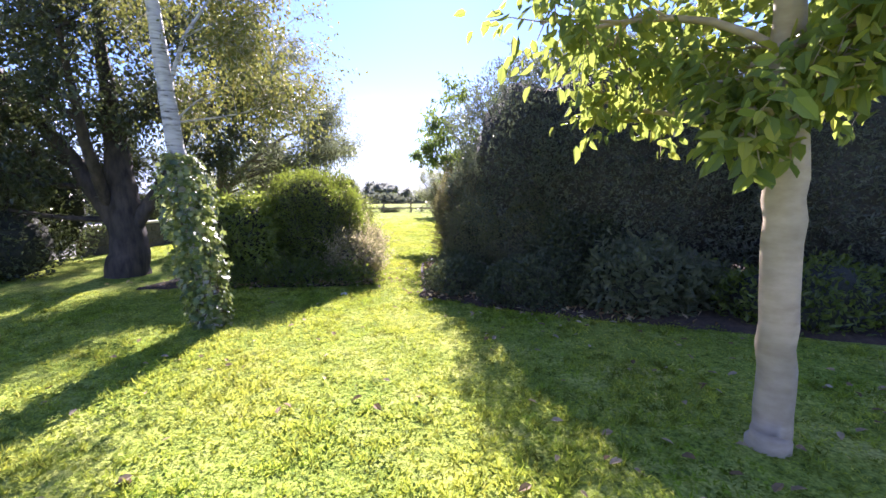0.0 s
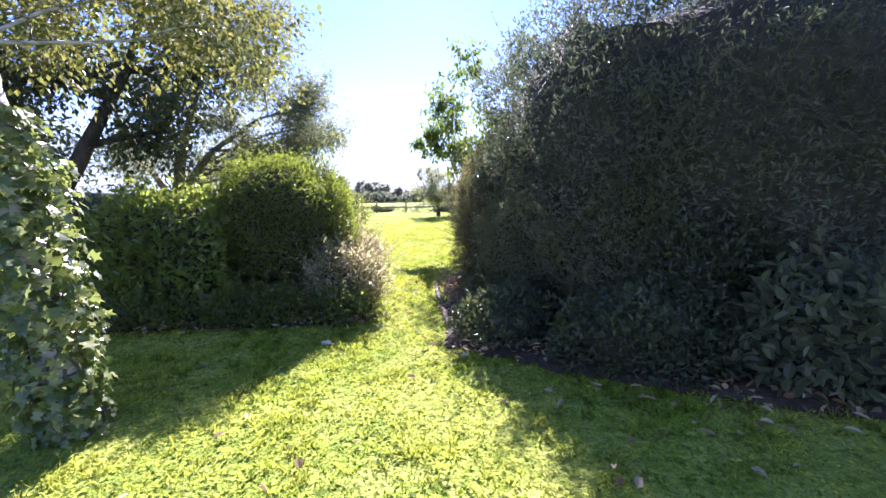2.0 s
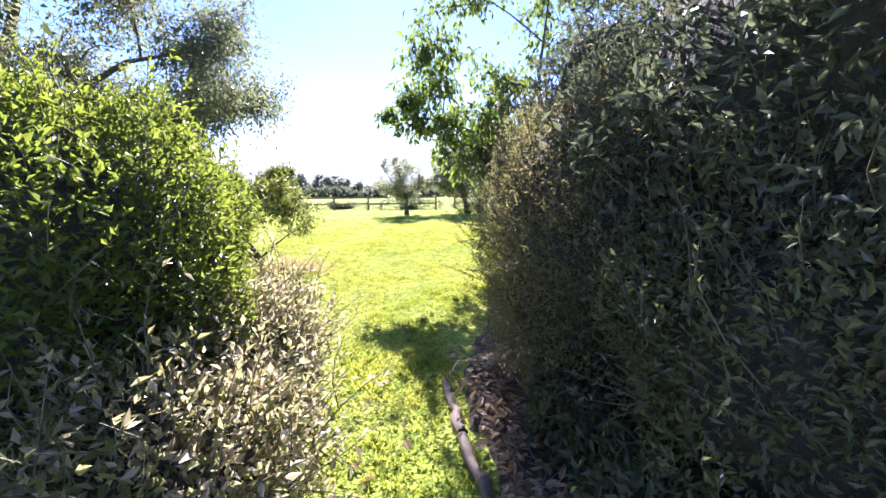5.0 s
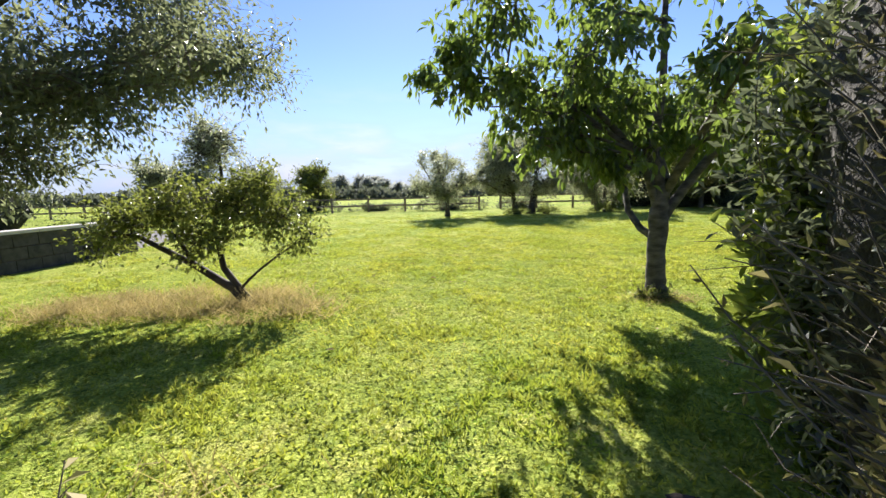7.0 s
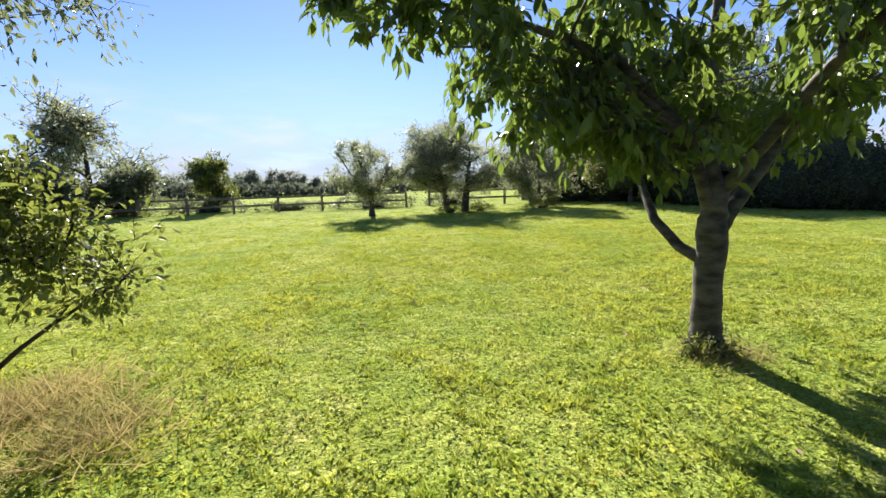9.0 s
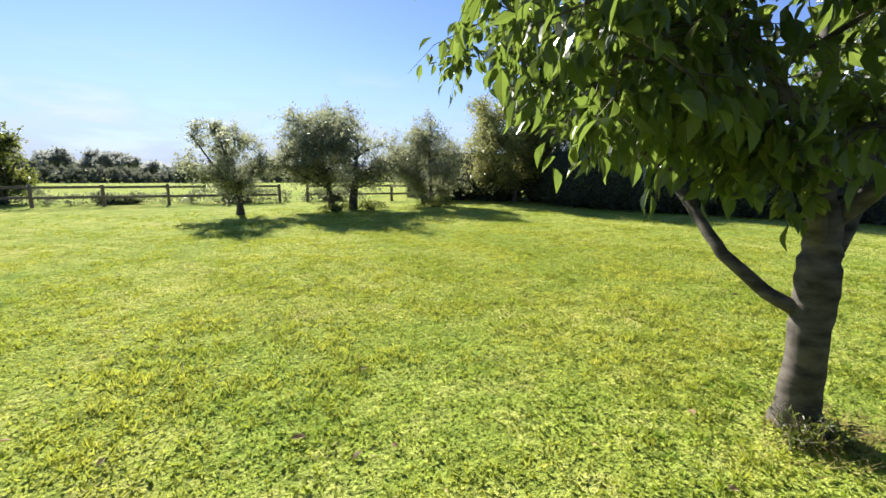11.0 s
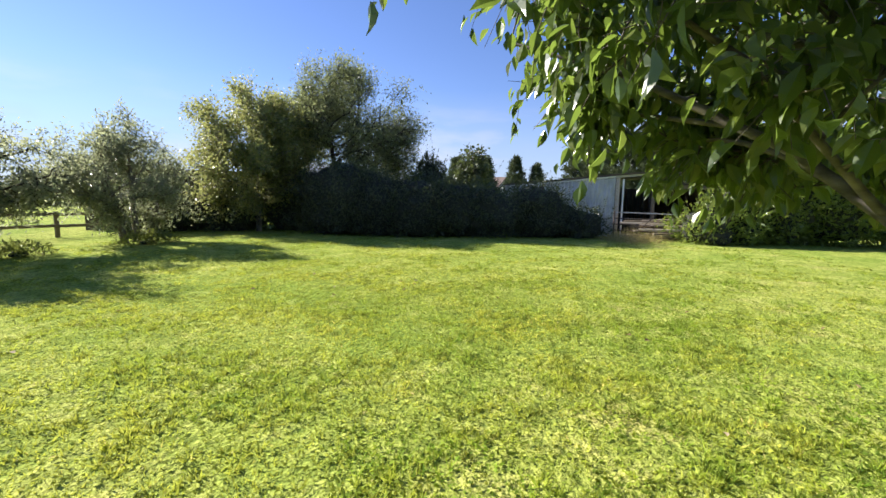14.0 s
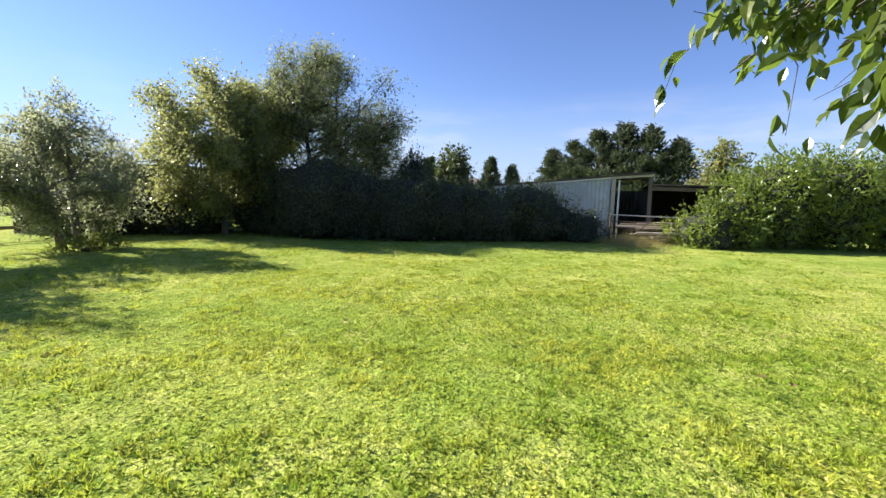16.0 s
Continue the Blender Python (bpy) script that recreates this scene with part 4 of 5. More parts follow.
def stem(x, y, h, r, lean=0.0):
    return [(x, y, -0.05, r * 1.25), (x + lean * 0.2, y, h * 0.2, r), (x + lean * 0.6, y, h * 0.55, r * 0.5), (x + lean, y, h * 0.9, r * 0.12)]


tree("young_fruit_tree", "small fruit tree with thin crown on the lawn", "tree", (-0.18, 29.0, 0), [[(-0.18, 29.0, -0.05, 0.17), (-0.18, 29.0, 0.3, 0.11), (-0.2, 29.0, 0.9, 0.09), (-0.4, 29.0, 1.7, 0.05), (-0.8, 29.0, 3.0, 0.015)], [(-0.2, 29.0, 0.85, 0.06), (0.3, 29.1, 1.5, 0.04), (0.8, 29.1, 2.2, 0.012)], [(-0.2, 29.0, 0.8, 0.05), (-0.9, 28.9, 1.7, 0.03), (-1.5, 28.9, 2.7, 0.012)]],
     crown_clumps((-0.2, 29.0, 1.8), (1.8, 1.5, 1.1), 34, 0.66, 22, 141, hollow=0.45) + [(-1.35, 28.9, 2.6, 0.35, 0.3, 0.45, 34), (-0.75, 29.0, 2.85, 0.32, 0.3, 0.4, 30), (1.3, 29.1, 1.9, 0.35, 0.3, 0.25, 14), (1.75, 29.1, 2.0, 0.25, 0.25, 0.2, 8)], BARK_DARK, LEAF_APPLE, (0.085, 0.048), "rhomb", 15, 0.1, 41, limb_r=0.03, twig_r=0.006, twig_len=0.45, spread=0.14)
tree("twin_apple_tree", "wide twin-stemmed apple tree on the lawn", "tree", (3.6, 29.9, 0), [stem(3.3, 30.1, 2.6, 0.13, -0.4), stem(4.0, 29.7, 2.9, 0.16, 0.3)],
     crown_clumps((3.65, 29.9, 2.3), (2.7, 2.2, 1.5), 58, 0.88, 28, 142, hollow=0.4) + [(1.4, 29.8, 2.2, 0.4, 0.4, 0.3, 18), (2.0, 29.8, 1.5, 0.5, 0.5, 0.4, 30), (4.9, 29.8, 1.3, 0.7, 0.7, 0.45, 44), (5.4, 29.9, 1.7, 0.5, 0.5, 0.4, 30)], BARK_DARK, LEAF_APPLE, (0.095, 0.05), "rhomb", 18, 0.1, 42, limb_r=0.04, twig_r=0.006, twig_len=0.55, spread=0.18)
tree("bushy_fruit_tree", "bushy low fruit tree by the lawn edge", "tree", (7.7, 30.0, 0), [stem(7.4, 30.0, 3.0, 0.09, -0.5), stem(7.8, 30.1, 3.8, 0.09, -0.1), stem(8.1, 30.0, 2.6, 0.08, 0.7)],
     crown_clumps((7.4, 30.0, 1.9), (1.85, 1.6, 1.5), 40, 0.78, 26, 143, hollow=0.4) + [(7.1, 30.0, 3.3, 0.4, 0.4, 0.5, 24), (7.75, 30.0, 3.75, 0.3, 0.3, 0.5, 20), (8.2, 29.9, 0.8, 0.8, 0.7, 0.5, 44), (6.9, 29.8, 0.8, 0.7, 0.6, 0.5, 40), (8.9, 30.0, 1.2, 0.6, 0.6, 0.6, 36)], BARK_GREY, LEAF_APPLE, (0.095, 0.045), "rhomb", 18, 0.1, 43, limb_r=0.035, twig_r=0.006, twig_len=0.55, spread=0.18)
tree("field_maple_tree", "rounded field maple with green and rust leaves", "tree", (12.8, 30.9, 0), [stem(12.6, 31.6, 5.2, 0.09, -0.3), stem(13.0, 30.5, 5.4, 0.10, 0.1)],
     crown_clumps((12.5, 30.6, 3.2), (2.35, 2.2, 2.5), 62, 0.98, 38, 144, hollow=0.4) + crown_clumps((14.6, 30.2, 4.2), (1.4, 1.4, 2.3), 26, 0.75, 34, 147) + [(11.1, 31.2, 1.6, 0.6, 0.6, 0.6, 44), (11.6, 31.0, 1.1, 0.6, 0.6, 0.5, 44), (12.5, 30.3, 1.2, 0.7, 0.7, 0.5, 50), (11.2, 31.2, 4.6, 0.5, 0.5, 0.6, 34), (12.3, 30.4, 5.6, 0.6, 0.6, 0.5, 34)], BARK_GREY, LEAF_AUTUMN, (0.10, 0.08), "rhomb", 20, 0.05, 44, dense=0.8, limb_r=0.04, twig_r=0.006, spread=0.3, twig_len=0.6)
tree("ash_tree", "tall ash tree with open twiggy crown behind the hedge", "tree", (17.2, 28.2, 0), [stem(16.6, 28.8, 7.0, 0.16, -1.3), stem(17.1, 28.3, 7.6, 0.15, 0.2), stem(17.6, 27.8, 7.0, 0.13, 0.9), stem(17.3, 27.9, 6.6, 0.12, 1.4)],
     crown_clumps((17.0, 28.2, 5.0), (3.2, 3.2, 2.8), 96, 0.98, 25, 145, hollow=0.4) + crown_clumps((15.6, 29.6, 5.4), (1.6, 1.6, 1.8), 24, 0.7, 25, 148) + crown_clumps((18.4, 26.7, 3.6), (1.1, 1.1, 1.6), 14, 0.6, 26, 146), BARK_DARK, LEAF_ASH, (0.11, 0.052), "rhomb", 16, 0.05, 45, limb_r=0.05, twig_r=0.007, limb_sag=0.0, spread=0.34, twig_len=0.8)

# boundary hedge with brambles
hedge("bramble_hedge", "tall dark overgrown bramble hedge in shade along the lawn", "hedge",
      [(14.2, 27.2, 1.3, 1.5, 2.0, 1.8), (14.7, 25.7, 1.1, 1.4, 1.6, 1.55), (15.2, 24.3, 1.0, 1.5, 2.2, 1.4), (15.9, 22.8, 0.95, 1.4, 1.6, 1.3), (16.6, 21.6, 0.9, 1.4, 2.0, 1.25), (17.7, 19.6, 1.0, 1.2, 1.5, 1.35), (18.3, 18.0, 0.5, 0.9, 1.3, 0.8), (12.9, 32.0, 1.0, 1.6, 1.5, 1.4), (10.6, 33.4, 0.8, 2.2, 1.0, 1.2), (14.8, 30.2, 1.2, 1.4, 1.8, 1.7)], LEAF_DARK, (0.10, 0.048), "rhomb", 270, 51, square=2.05, rough=0.6, twigs=850, twig_len=0.7, depth=0.4, wild=0.4, core=0.84)
hedge("cypress_bush", "upright dark cypress rising over the hedge", "shrub", [(18.2, 24.9, 1.9, 0.85, 0.85, 1.75)], LEAF_CONIFER, (0.13, 0.05), "rhomb", 500, 52, square=1.8, rough=0.3, twigs=120, twig_len=0.5)
hedge("laurel_bush", "big glossy sunlit laurel bush at the lawn edge", "shrub", [(18.4, 13.1, 0.6, 0.8, 1.1, 0.95), (19.2, 12.0, 1.1, 1.1, 1.1, 1.55), (20.0, 10.5, 1.6, 1.4, 1.3, 1.75), (20.6, 8.6, 1.7, 1.7, 1.7, 1.95), (21.0, 5.4, 1.7, 2.0, 2.4, 1.9)], LEAF_LAUREL, (0.15, 0.052), "oval", 230, 53, square=2.0, rough=0.6, twigs=620, twig_len=0.6, depth=0.45, wild=0.35)


# fence
def beam(a, b, w, h, jitter=0.0):
    """A sawn bar from a to b, w wide and h high, with eased edges."""
    bm = bmesh.new()
    a, b = Vector(a), Vector(b)
    way = (b - a).normalized()
    side = way.cross(Vector((0, 0, 1)))
    side = side.normalized() if side.length > 0.01 else Vector((1, 0, 0))
    up = side.cross(way)
    e = min(w, h) * 0.12
    prof = [(-w / 2 + e, -h / 2), (w / 2 - e, -h / 2), (w / 2, -h / 2 + e), (w / 2, h / 2 - e), (w / 2 - e, h / 2), (-w / 2 + e, h / 2), (-w / 2, h / 2 - e), (-w / 2, -h / 2 + e)]
    rings = [[bm.verts.new(p + side * u + up * v) for u, v in prof] for p in (a, b)]
    for i in range(8):
        bm.faces.new((rings[0][i], rings[0][(i + 1) % 8], rings[1][(i + 1) % 8], rings[1][i]))
    bm.faces.new(rings[0][::-1])
    bm.faces.new(rings[1])
    bmesh.ops.recalc_face_normals(bm, faces=bm.faces)
    return bm


def post_and_rail(a, b, count, label):
    a, b = Vector(a), Vector(b)
    th = thing("rail_fence", a, label, "fence", "field fence")
    pts = [a.lerp(b, i / (count - 1)) for i in range(count)]
    for i, p in enumerate(pts):
        part("post", beam(p + Vector((0, 0, -0.1)), p + Vector((0, 0, 0.9 + 0.02 * math.sin(i * 2.3))), 0.12, 0.1), TIMBER, th)
    for p, q in zip(pts, pts[1:]):
        for h in (0.38, 0.78):
            part("rail", beam(p + Vector((0, -0.07, h)), q + Vector((0, -0.07, h + 0.015)), 0.045, 0.1), TIMBER, th)
    return th


post_and_rail((-34, 36.5, 0), (1.9, 34.4, 0), 17, "weathered brown post-and-rail fence across the lawn end")
post_and_rail((3.2, 34.4, 0), (9.5, 33.5, 0), 4, "weathered brown post-and-rail fence beside the gateway")


for k, (x, y, r, d, h) in enumerate([(0.2, 35.3, 2.2, 0.5, 0.5), (4.6, 34.9, 1.6, 0.4, 0.4), (-13.5, 37.0, 3.4, 0.7, 0.8), (-9.0, 37.2, 2.0, 0.5, 0.5), (-4.5, 35.9, 2.6, 0.4, 0.28)]):
    hedge("fence_scrub", "brambly grey-green scrub growing along the field fence", "shrub", [(x, y, 0.1, r, d, h)], LEAF_GREY, (0.14, 0.06), "rhomb", 420, 157 + k, square=4.0, rough=0.4, core=0.35, wild=0.3, group="fence scrub")
for k, (x, y, r, h) in enumerate([(3.2, 29.2, 0.7, 0.22), (4.6, 29.1, 0.6, 0.25), (7.6, 29.2, 1.0, 0.35)]):
    hedge("grass_tussock", "rough uncut grass and weeds round the tree foot", "grass", [(x, y, 0.05, r, 0.45, h)], LEAF_FRUIT, (0.10, 0.03), "rhomb", 500, 58 + k, square=2.0, rough=0.2, core=0.3, group="tussocks")


# far woods and orchard trees beyond the fence
def far_tree(x, y, h, w, seed, mat=LEAF_FAR, size=0.5, name="far_tree", label="distant hazy tree beyond the fields", n=28):
    z = float(ground_z(x, y))
    rng = np.random.default_rng(seed)
    cl = []
    for _ in range(7):
        a, r = rng.random() * 6.28, rng.random() * 0.55
        cl.append((x + math.cos(a) * r * w, y + math.sin(a) * r * w, z + h * (0.3 + 0.55 * rng.random()), w * 0.42, w * 0.42, h * 0.2, n))
    return tree(name, label, "tree", (x, y, z), [[(x, y, z - 0.1, h * 0.03), (x, y, z + h * 0.4, h * 0.02), (x, y, z + h * 0.8, h * 0.008)]], cl, BARK_DARK, mat, (size, size * 0.7), "rhomb", 14, 0.2, seed, group="far trees", limb_r=h * 0.012, twig_r=0.02, twig_len=w * 0.35, spread=size * 1.2, sides=5)


far_tree(-15.6, 39, 6.3, 4.2, 61, LEAF_APPLE, 0.16, "poplar_tree", "tall grey-green tree beyond the lawn", 80)
far_tree(-20.3, 38.5, 4.4, 2.6, 65, LEAF_APPLE, 0.16, "hedgerow_tree", "round grey-green tree beyond the lawn", 60)
far_tree(-8.4, 37.0, 3.0, 1.8, 62, LEAF_FRUIT, 0.12, "round_fruit_tree", "round green fruit tree by the fence", 90)
far_tree(-12.2, 36.0, 3.2, 2.2, 63, LEAF_GREY, 0.16, "hedgerow_bush", "grey-green bush by the fence", 80)
far_tree(-15.0, 34.5, 2.6, 2.0, 64, LEAF_GREY, 0.16, "hedgerow_bush", "grey-green bush by the fence", 80)
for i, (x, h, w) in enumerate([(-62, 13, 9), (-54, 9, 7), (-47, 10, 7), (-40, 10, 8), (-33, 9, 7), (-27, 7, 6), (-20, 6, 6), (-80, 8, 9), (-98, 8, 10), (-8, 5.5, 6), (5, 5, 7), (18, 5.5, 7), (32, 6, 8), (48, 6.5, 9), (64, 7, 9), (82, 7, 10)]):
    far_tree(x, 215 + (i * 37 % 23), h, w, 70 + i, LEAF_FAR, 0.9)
def hedgerow(name, y0, half, n, h, size, seed, mat, label):
    """A loose far hedge across the fields, uneven along its top."""
    rng = np.random.default_rng(seed)
    hx = np.linspace(-half, half, n)
    p = np.stack([hx + rng.normal(size=n), y0 + rng.normal(size=n) * 1.2 + 3 * np.sin(hx * 0.021 + seed), np.zeros(n)], 1)
    p[:, 2] = ground_z(p[:, 0], p[:, 1]) + rng.random(n) * h * (1 + 0.3 * np.sin(hx * 0.05 + seed) + 0.2 * np.sin(hx * 0.21) + 0.15 * np.sin(hx * 0.67 + seed))
    v, f = leaf_arrays(p, rand_ways(rng, n), rand_ways(rng, n), np.full(n, size), np.full(n, size * 0.7), "rhomb")
    tagged(part(name, raw_mesh(name, v, f), mat), label, "hedgerow", kind="stuff")


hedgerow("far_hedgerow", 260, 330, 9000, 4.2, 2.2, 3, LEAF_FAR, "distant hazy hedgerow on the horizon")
hedgerow("field_hedgerow", 92, 130, 15000, 2.1, 0.9, 4, LEAF_FIELD, "grey-green hedgerow across the field beyond the fence")

# ---- ivy on the birch ----
def ivy():
    rng = np.random.default_rng(91)
    th = thing("ivy", (-2.82, 4.92, 0), "thick glossy green ivy clothing the lower birch trunk", "ivy")
    line = np.array(BIRCH_STEMS[0])
    n = 2300
    z = rng.random(n) ** 0.9 * 2.05
    c = np.stack([np.interp(z, line[:, 2], line[:, k]) for k in range(3)], 1)
    r = np.interp(z, line[:, 2], line[:, 3]) + (0.02 + 0.19 * rng.random(n) ** 1.2) * np.interp(z, [0, 0.3, 0.8, 1.7, 2.05], [0.35, 0.6, 0.9, 1.15, 0.35])
    a = rng.random(n) * 2 * np.pi
    out = np.stack([np.cos(a), np.sin(a), np.zeros(n)], 1)
    p = c + out * r[:, None]
    ways = out * 0.5 + rng.normal(size=(n, 3)) * 0.4 + np.array([0, 0, -0.8])
    ups = out + rng.normal(size=(n, 3)) * 0.35 + np.array([0, 0, 0.35])
    size = 0.045 + 0.045 * rng.random(n)
    vines = Tubes()
    for k in range(9):
        zz = np.linspace(0, 1.4 + 0.6 * rng.random(), 14)
        cc = np.stack([np.interp(zz, line[:, 2], line[:, j]) for j in range(3)], 1)
        ang = k * 0.7 + np.cumsum(rng.normal(size=14) * 0.25)
        rr = np.interp(zz, line[:, 2], line[:, 3]) + 0.008
        vines.add(cc + np.stack([np.cos(ang) * rr, np.sin(ang) * rr, np.zeros(14)], 1), np.linspace(0.012, 0.005, 14), 5)
    part("ivy_stem", vines.mesh("ivy_stem"), BARK_GREY, th)
    near = (out[:, 1] < -0.1) | (out[:, 0] > 0.4)
    lone = np.nonzero(near)[0][:280]
    lone_leaves(th, p[lone], ways[lone], ups[lone], size[lone] * 1.1, 0.85, "lobed", LEAF_IVY)
    rest = np.setdiff1d(np.arange(n), lone)
    v, f = leaf_arrays(p[rest], ways[rest], ups[rest], size[rest], size[rest] * 0.85, "lobed")
    tagged(part("ivy_foliage", raw_mesh("ivy_foliage", v, f), LEAF_IVY, th), kind="stuff")


ivy()

# ---- shed, yard and buildings beyond the hedge ----
TIN = plain_material("pale_corrugated_tin", (0.42, 0.43, 0.44), (0.62, 0.63, 0.64), 2.0, 0.45, 0.15, 0.35)
RUST = plain_material("rusty_dark_tin", (0.05, 0.04, 0.035), (0.14, 0.10, 0.08), 4.0, 0.7, 0.3)
PALE_WOOD = plain_material("pale_sawn_wood", (0.38, 0.30, 0.22), (0.6, 0.52, 0.42), 8.0, 0.7, 0.3, stretch=(1, 1, 5))
GALV = plain_material("galvanised_steel", (0.35, 0.36, 0.37), (0.55, 0.56, 0.57), 12.0, 0.4, 0.1, 0.8)
TILES = plain_material("brown_roof_tile", (0.10, 0.07, 0.055), (0.2, 0.14, 0.11), 6.0, 0.85, 0.4)
WHITE_PAINT = plain_material("white_gloss_paint", (0.72, 0.72, 0.7), (0.82, 0.82, 0.8), 3.0, 0.3, 0.05)
DARK_DOOR = plain_material("dark_green_boards", (0.02, 0.035, 0.03), (0.05, 0.07, 0.06), 5.0, 0.8, 0.3)


def corrugated(a, b, h0, h1, pitch=0.28, depth=0.05, foot=0.0):
    """An upright sheet from a to b, with trapezoid ribs; h0, h1: its heights at the ends."""
    a, b = Vector(a), Vector(b)
    way = (b - a).normalized()
    nrm = way.cross(Vector((0, 0, 1)))
    n = int((b - a).length / pitch)
    v, q = [], []
    cols = []
    for i in range(n):
        for f, d in ((0.0, 0), (0.45, 0), (0.55, depth), (0.9, depth)):
            cols.append(((i + f) / n, d))
    cols.append((1.0, 0))
    for t, d in cols:
        p = a.lerp(b, t) + nrm * d
        h = h0 + (h1 - h0) * t
        v += [(p.x, p.y, foot), (p.x, p.y, h), (p.x - nrm.x * 0.01, p.y - nrm.y * 0.01, h), (p.x - nrm.x * 0.01, p.y - nrm.y * 0.01, foot)]
    for i in range(len(cols) - 1):
        k = i * 4
        q += [(k, k + 4, k + 5, k + 1), (k + 1, k + 5, k + 6, k + 2), (k + 2, k + 6, k + 7, k + 3)]
    return raw_mesh("sheet", np.array(v), np.array(q))


def slab(pts, t):
    """A thin sheet of thickness t through four corners."""
    bm = bmesh.new()
    lo = [bm.verts.new(p) for p in pts]
    hi = [bm.verts.new(Vector(p) + Vector((0, 0, t))) for p in pts]
    bm.faces.new(lo[::-1])
    bm.faces.new(hi)
    for i in range(4):
        bm.faces.new((lo[i], lo[(i + 1) % 4], hi[(i + 1) % 4], hi[i]))
    bmesh.ops.recalc_face_normals(bm, faces=bm.faces)
    return bm


def barn():
    th = thing("open_barn", (19.4, 16.5, 0), "open-fronted barn with pale corrugated side wall", "barn")
    fx, bx = 19.4, 24.6
    north, corner, bay, south = 21.4, 16.5, 15.0, 12.3
    up = Vector((0, 0, 1))
    part("side_wall", corrugated((fx, north, 0), (fx, corner, 0), 2.12, 2.55, 0.16, 0.04), TIN, th, "pale grey corrugated metal wall")
    part("back_wall", corrugated((bx, south, 0), (bx, north, 0), 2.3, 2.12, 0.3), RUST, th)
    part("north_wall", corrugated((bx, north, 0), (fx, north, 0), 2.12, 2.12, 0.3), RUST, th)
    part("south_wall", corrugated((fx, south, 0), (bx, south, 0), 2.25, 2.25, 0.3), RUST, th)
    part("corner_post", beam((fx - 0.08, corner - 0.1, -0.1), (fx - 0.08, corner - 0.1, 2.56), 0.17, 0.17), PALE_WOOD, th, "pale timber corner post")
    part("drainpipe", beam((fx - 0.1, corner - 0.32, 0.0), (fx - 0.1, corner - 0.32, 2.5), 0.07, 0.07), WHITE_PAINT, th, "white plastic drainpipe")
    for y, h in ((bay, 2.6), (south + 0.1, 2.25)):
        part("post", beam((fx, y, -0.1), (fx, y, h), 0.15, 0.15), TIMBER, th)
    part("verge_board", beam((fx - 0.07, north, 2.16), (fx - 0.07, corner, 2.6), 0.05, 0.08), WHITE_PAINT, th, "white painted verge board")
    part("eaves_board", beam((fx - 0.07, corner, 2.6), (fx - 0.07, bay - 0.1, 2.72), 0.05, 0.1), COPING, th, "pale weathered eaves board")
    part("lintel", beam((fx, bay, 2.2), (fx, south, 2.14), 0.1, 0.16), TIMBER, th)
    part("roof", slab([(fx - 0.2, north + 0.1, 2.22), (bx + 0.1, north + 0.1, 2.22), (bx + 0.1, corner, 2.66), (fx - 0.2, corner, 2.66)], 0.05), RUST, th, "rusty dark tin roof")
    part("bay_roof", slab([(fx - 0.25, corner - 0.01, 2.67), (bx + 0.1, corner - 0.01, 2.67), (bx + 0.1, bay - 0.15, 2.79), (fx - 0.25, bay - 0.15, 2.79)], 0.05), RUST, th, "rusty dark tin roof over the open bay")
    part("lean_to_roof", slab([(fx - 0.2, bay - 0.05, 2.32), (bx + 0.1, bay - 0.05, 2.32), (bx + 0.1, south - 0.2, 2.26), (fx - 0.2, south - 0.2, 2.26)], 0.05), RUST, th, "rusty dark lean-to roof")
    for i in range(7):
        y = corner - 0.2 - i * 0.155
        part("board", beam((fx + 1.6, y, 0.0), (fx + 1.6, y, 2.1 - 0.01 * (i % 3)), 0.145, 0.03), DARK_DOOR, th, "dark green boarded door")
    part("divider", beam((fx + 0.3, bay, 1.1), (bx - 0.1, bay, 1.1), 0.04, 2.2), RUST, th, "dark tin divider between the bays")
    # field gate across the opening
    gate = thing("field_gate", (fx - 0.6, corner, 0), "rusty tubular steel field gate before the barn", "gate")
    g0, g1 = Vector((fx - 0.6, corner - 0.05, 0)), Vector((fx - 0.7, corner - 3.3, 0))
    for h in (0.35, 0.6, 0.85, 1.1):
        tb = Tubes()
        tb.add([g0 + up * h, g0.lerp(g1, 0.5) + up * (h - 0.02), g1 + up * (h - 0.06)], [0.022] * 3, 8)
        part("rail", tb.mesh("rail"), GALV if h > 1 else RUST, gate)
    for p in (g0, g1):
        tb = Tubes()
        tb.add([p - up * 0.05, p + up * 0.6, p + up * 1.15], [0.03] * 3, 8)
        part("upright", tb.mesh("upright"), RUST, gate)
    tb = Tubes()
    tb.add([g0.lerp(g1, 0.3) + up * 0.35, g0.lerp(g1, 0.5) + up * 1.1], [0.02, 0.02], 6)
    part("brace", tb.mesh("brace"), RUST, gate)
    # timber pile
    rng = np.random.default_rng(7)
    for i in range(11):
        m = Vector((fx - 0.3 + 0.25 * rng.normal(), corner - 1.9 + 0.4 * rng.normal(), 0))
        a = m + Vector((rng.normal() * 0.12, 0.8 + 0.4 * rng.random(), 0))
        b = m - Vector((rng.normal() * 0.12, 0.8 + 0.4 * rng.random(), 0))
        h = 0.05 + 0.075 * i
        pl = part("plank", beam(a + up * h, b + up * (h + 0.03), 0.18, 0.07), PALE_WOOD if i % 3 else TIMBER)
        tagged(pl, "weathered sawn plank lying in a pile by the barn", "plank", "timber pile")


barn()


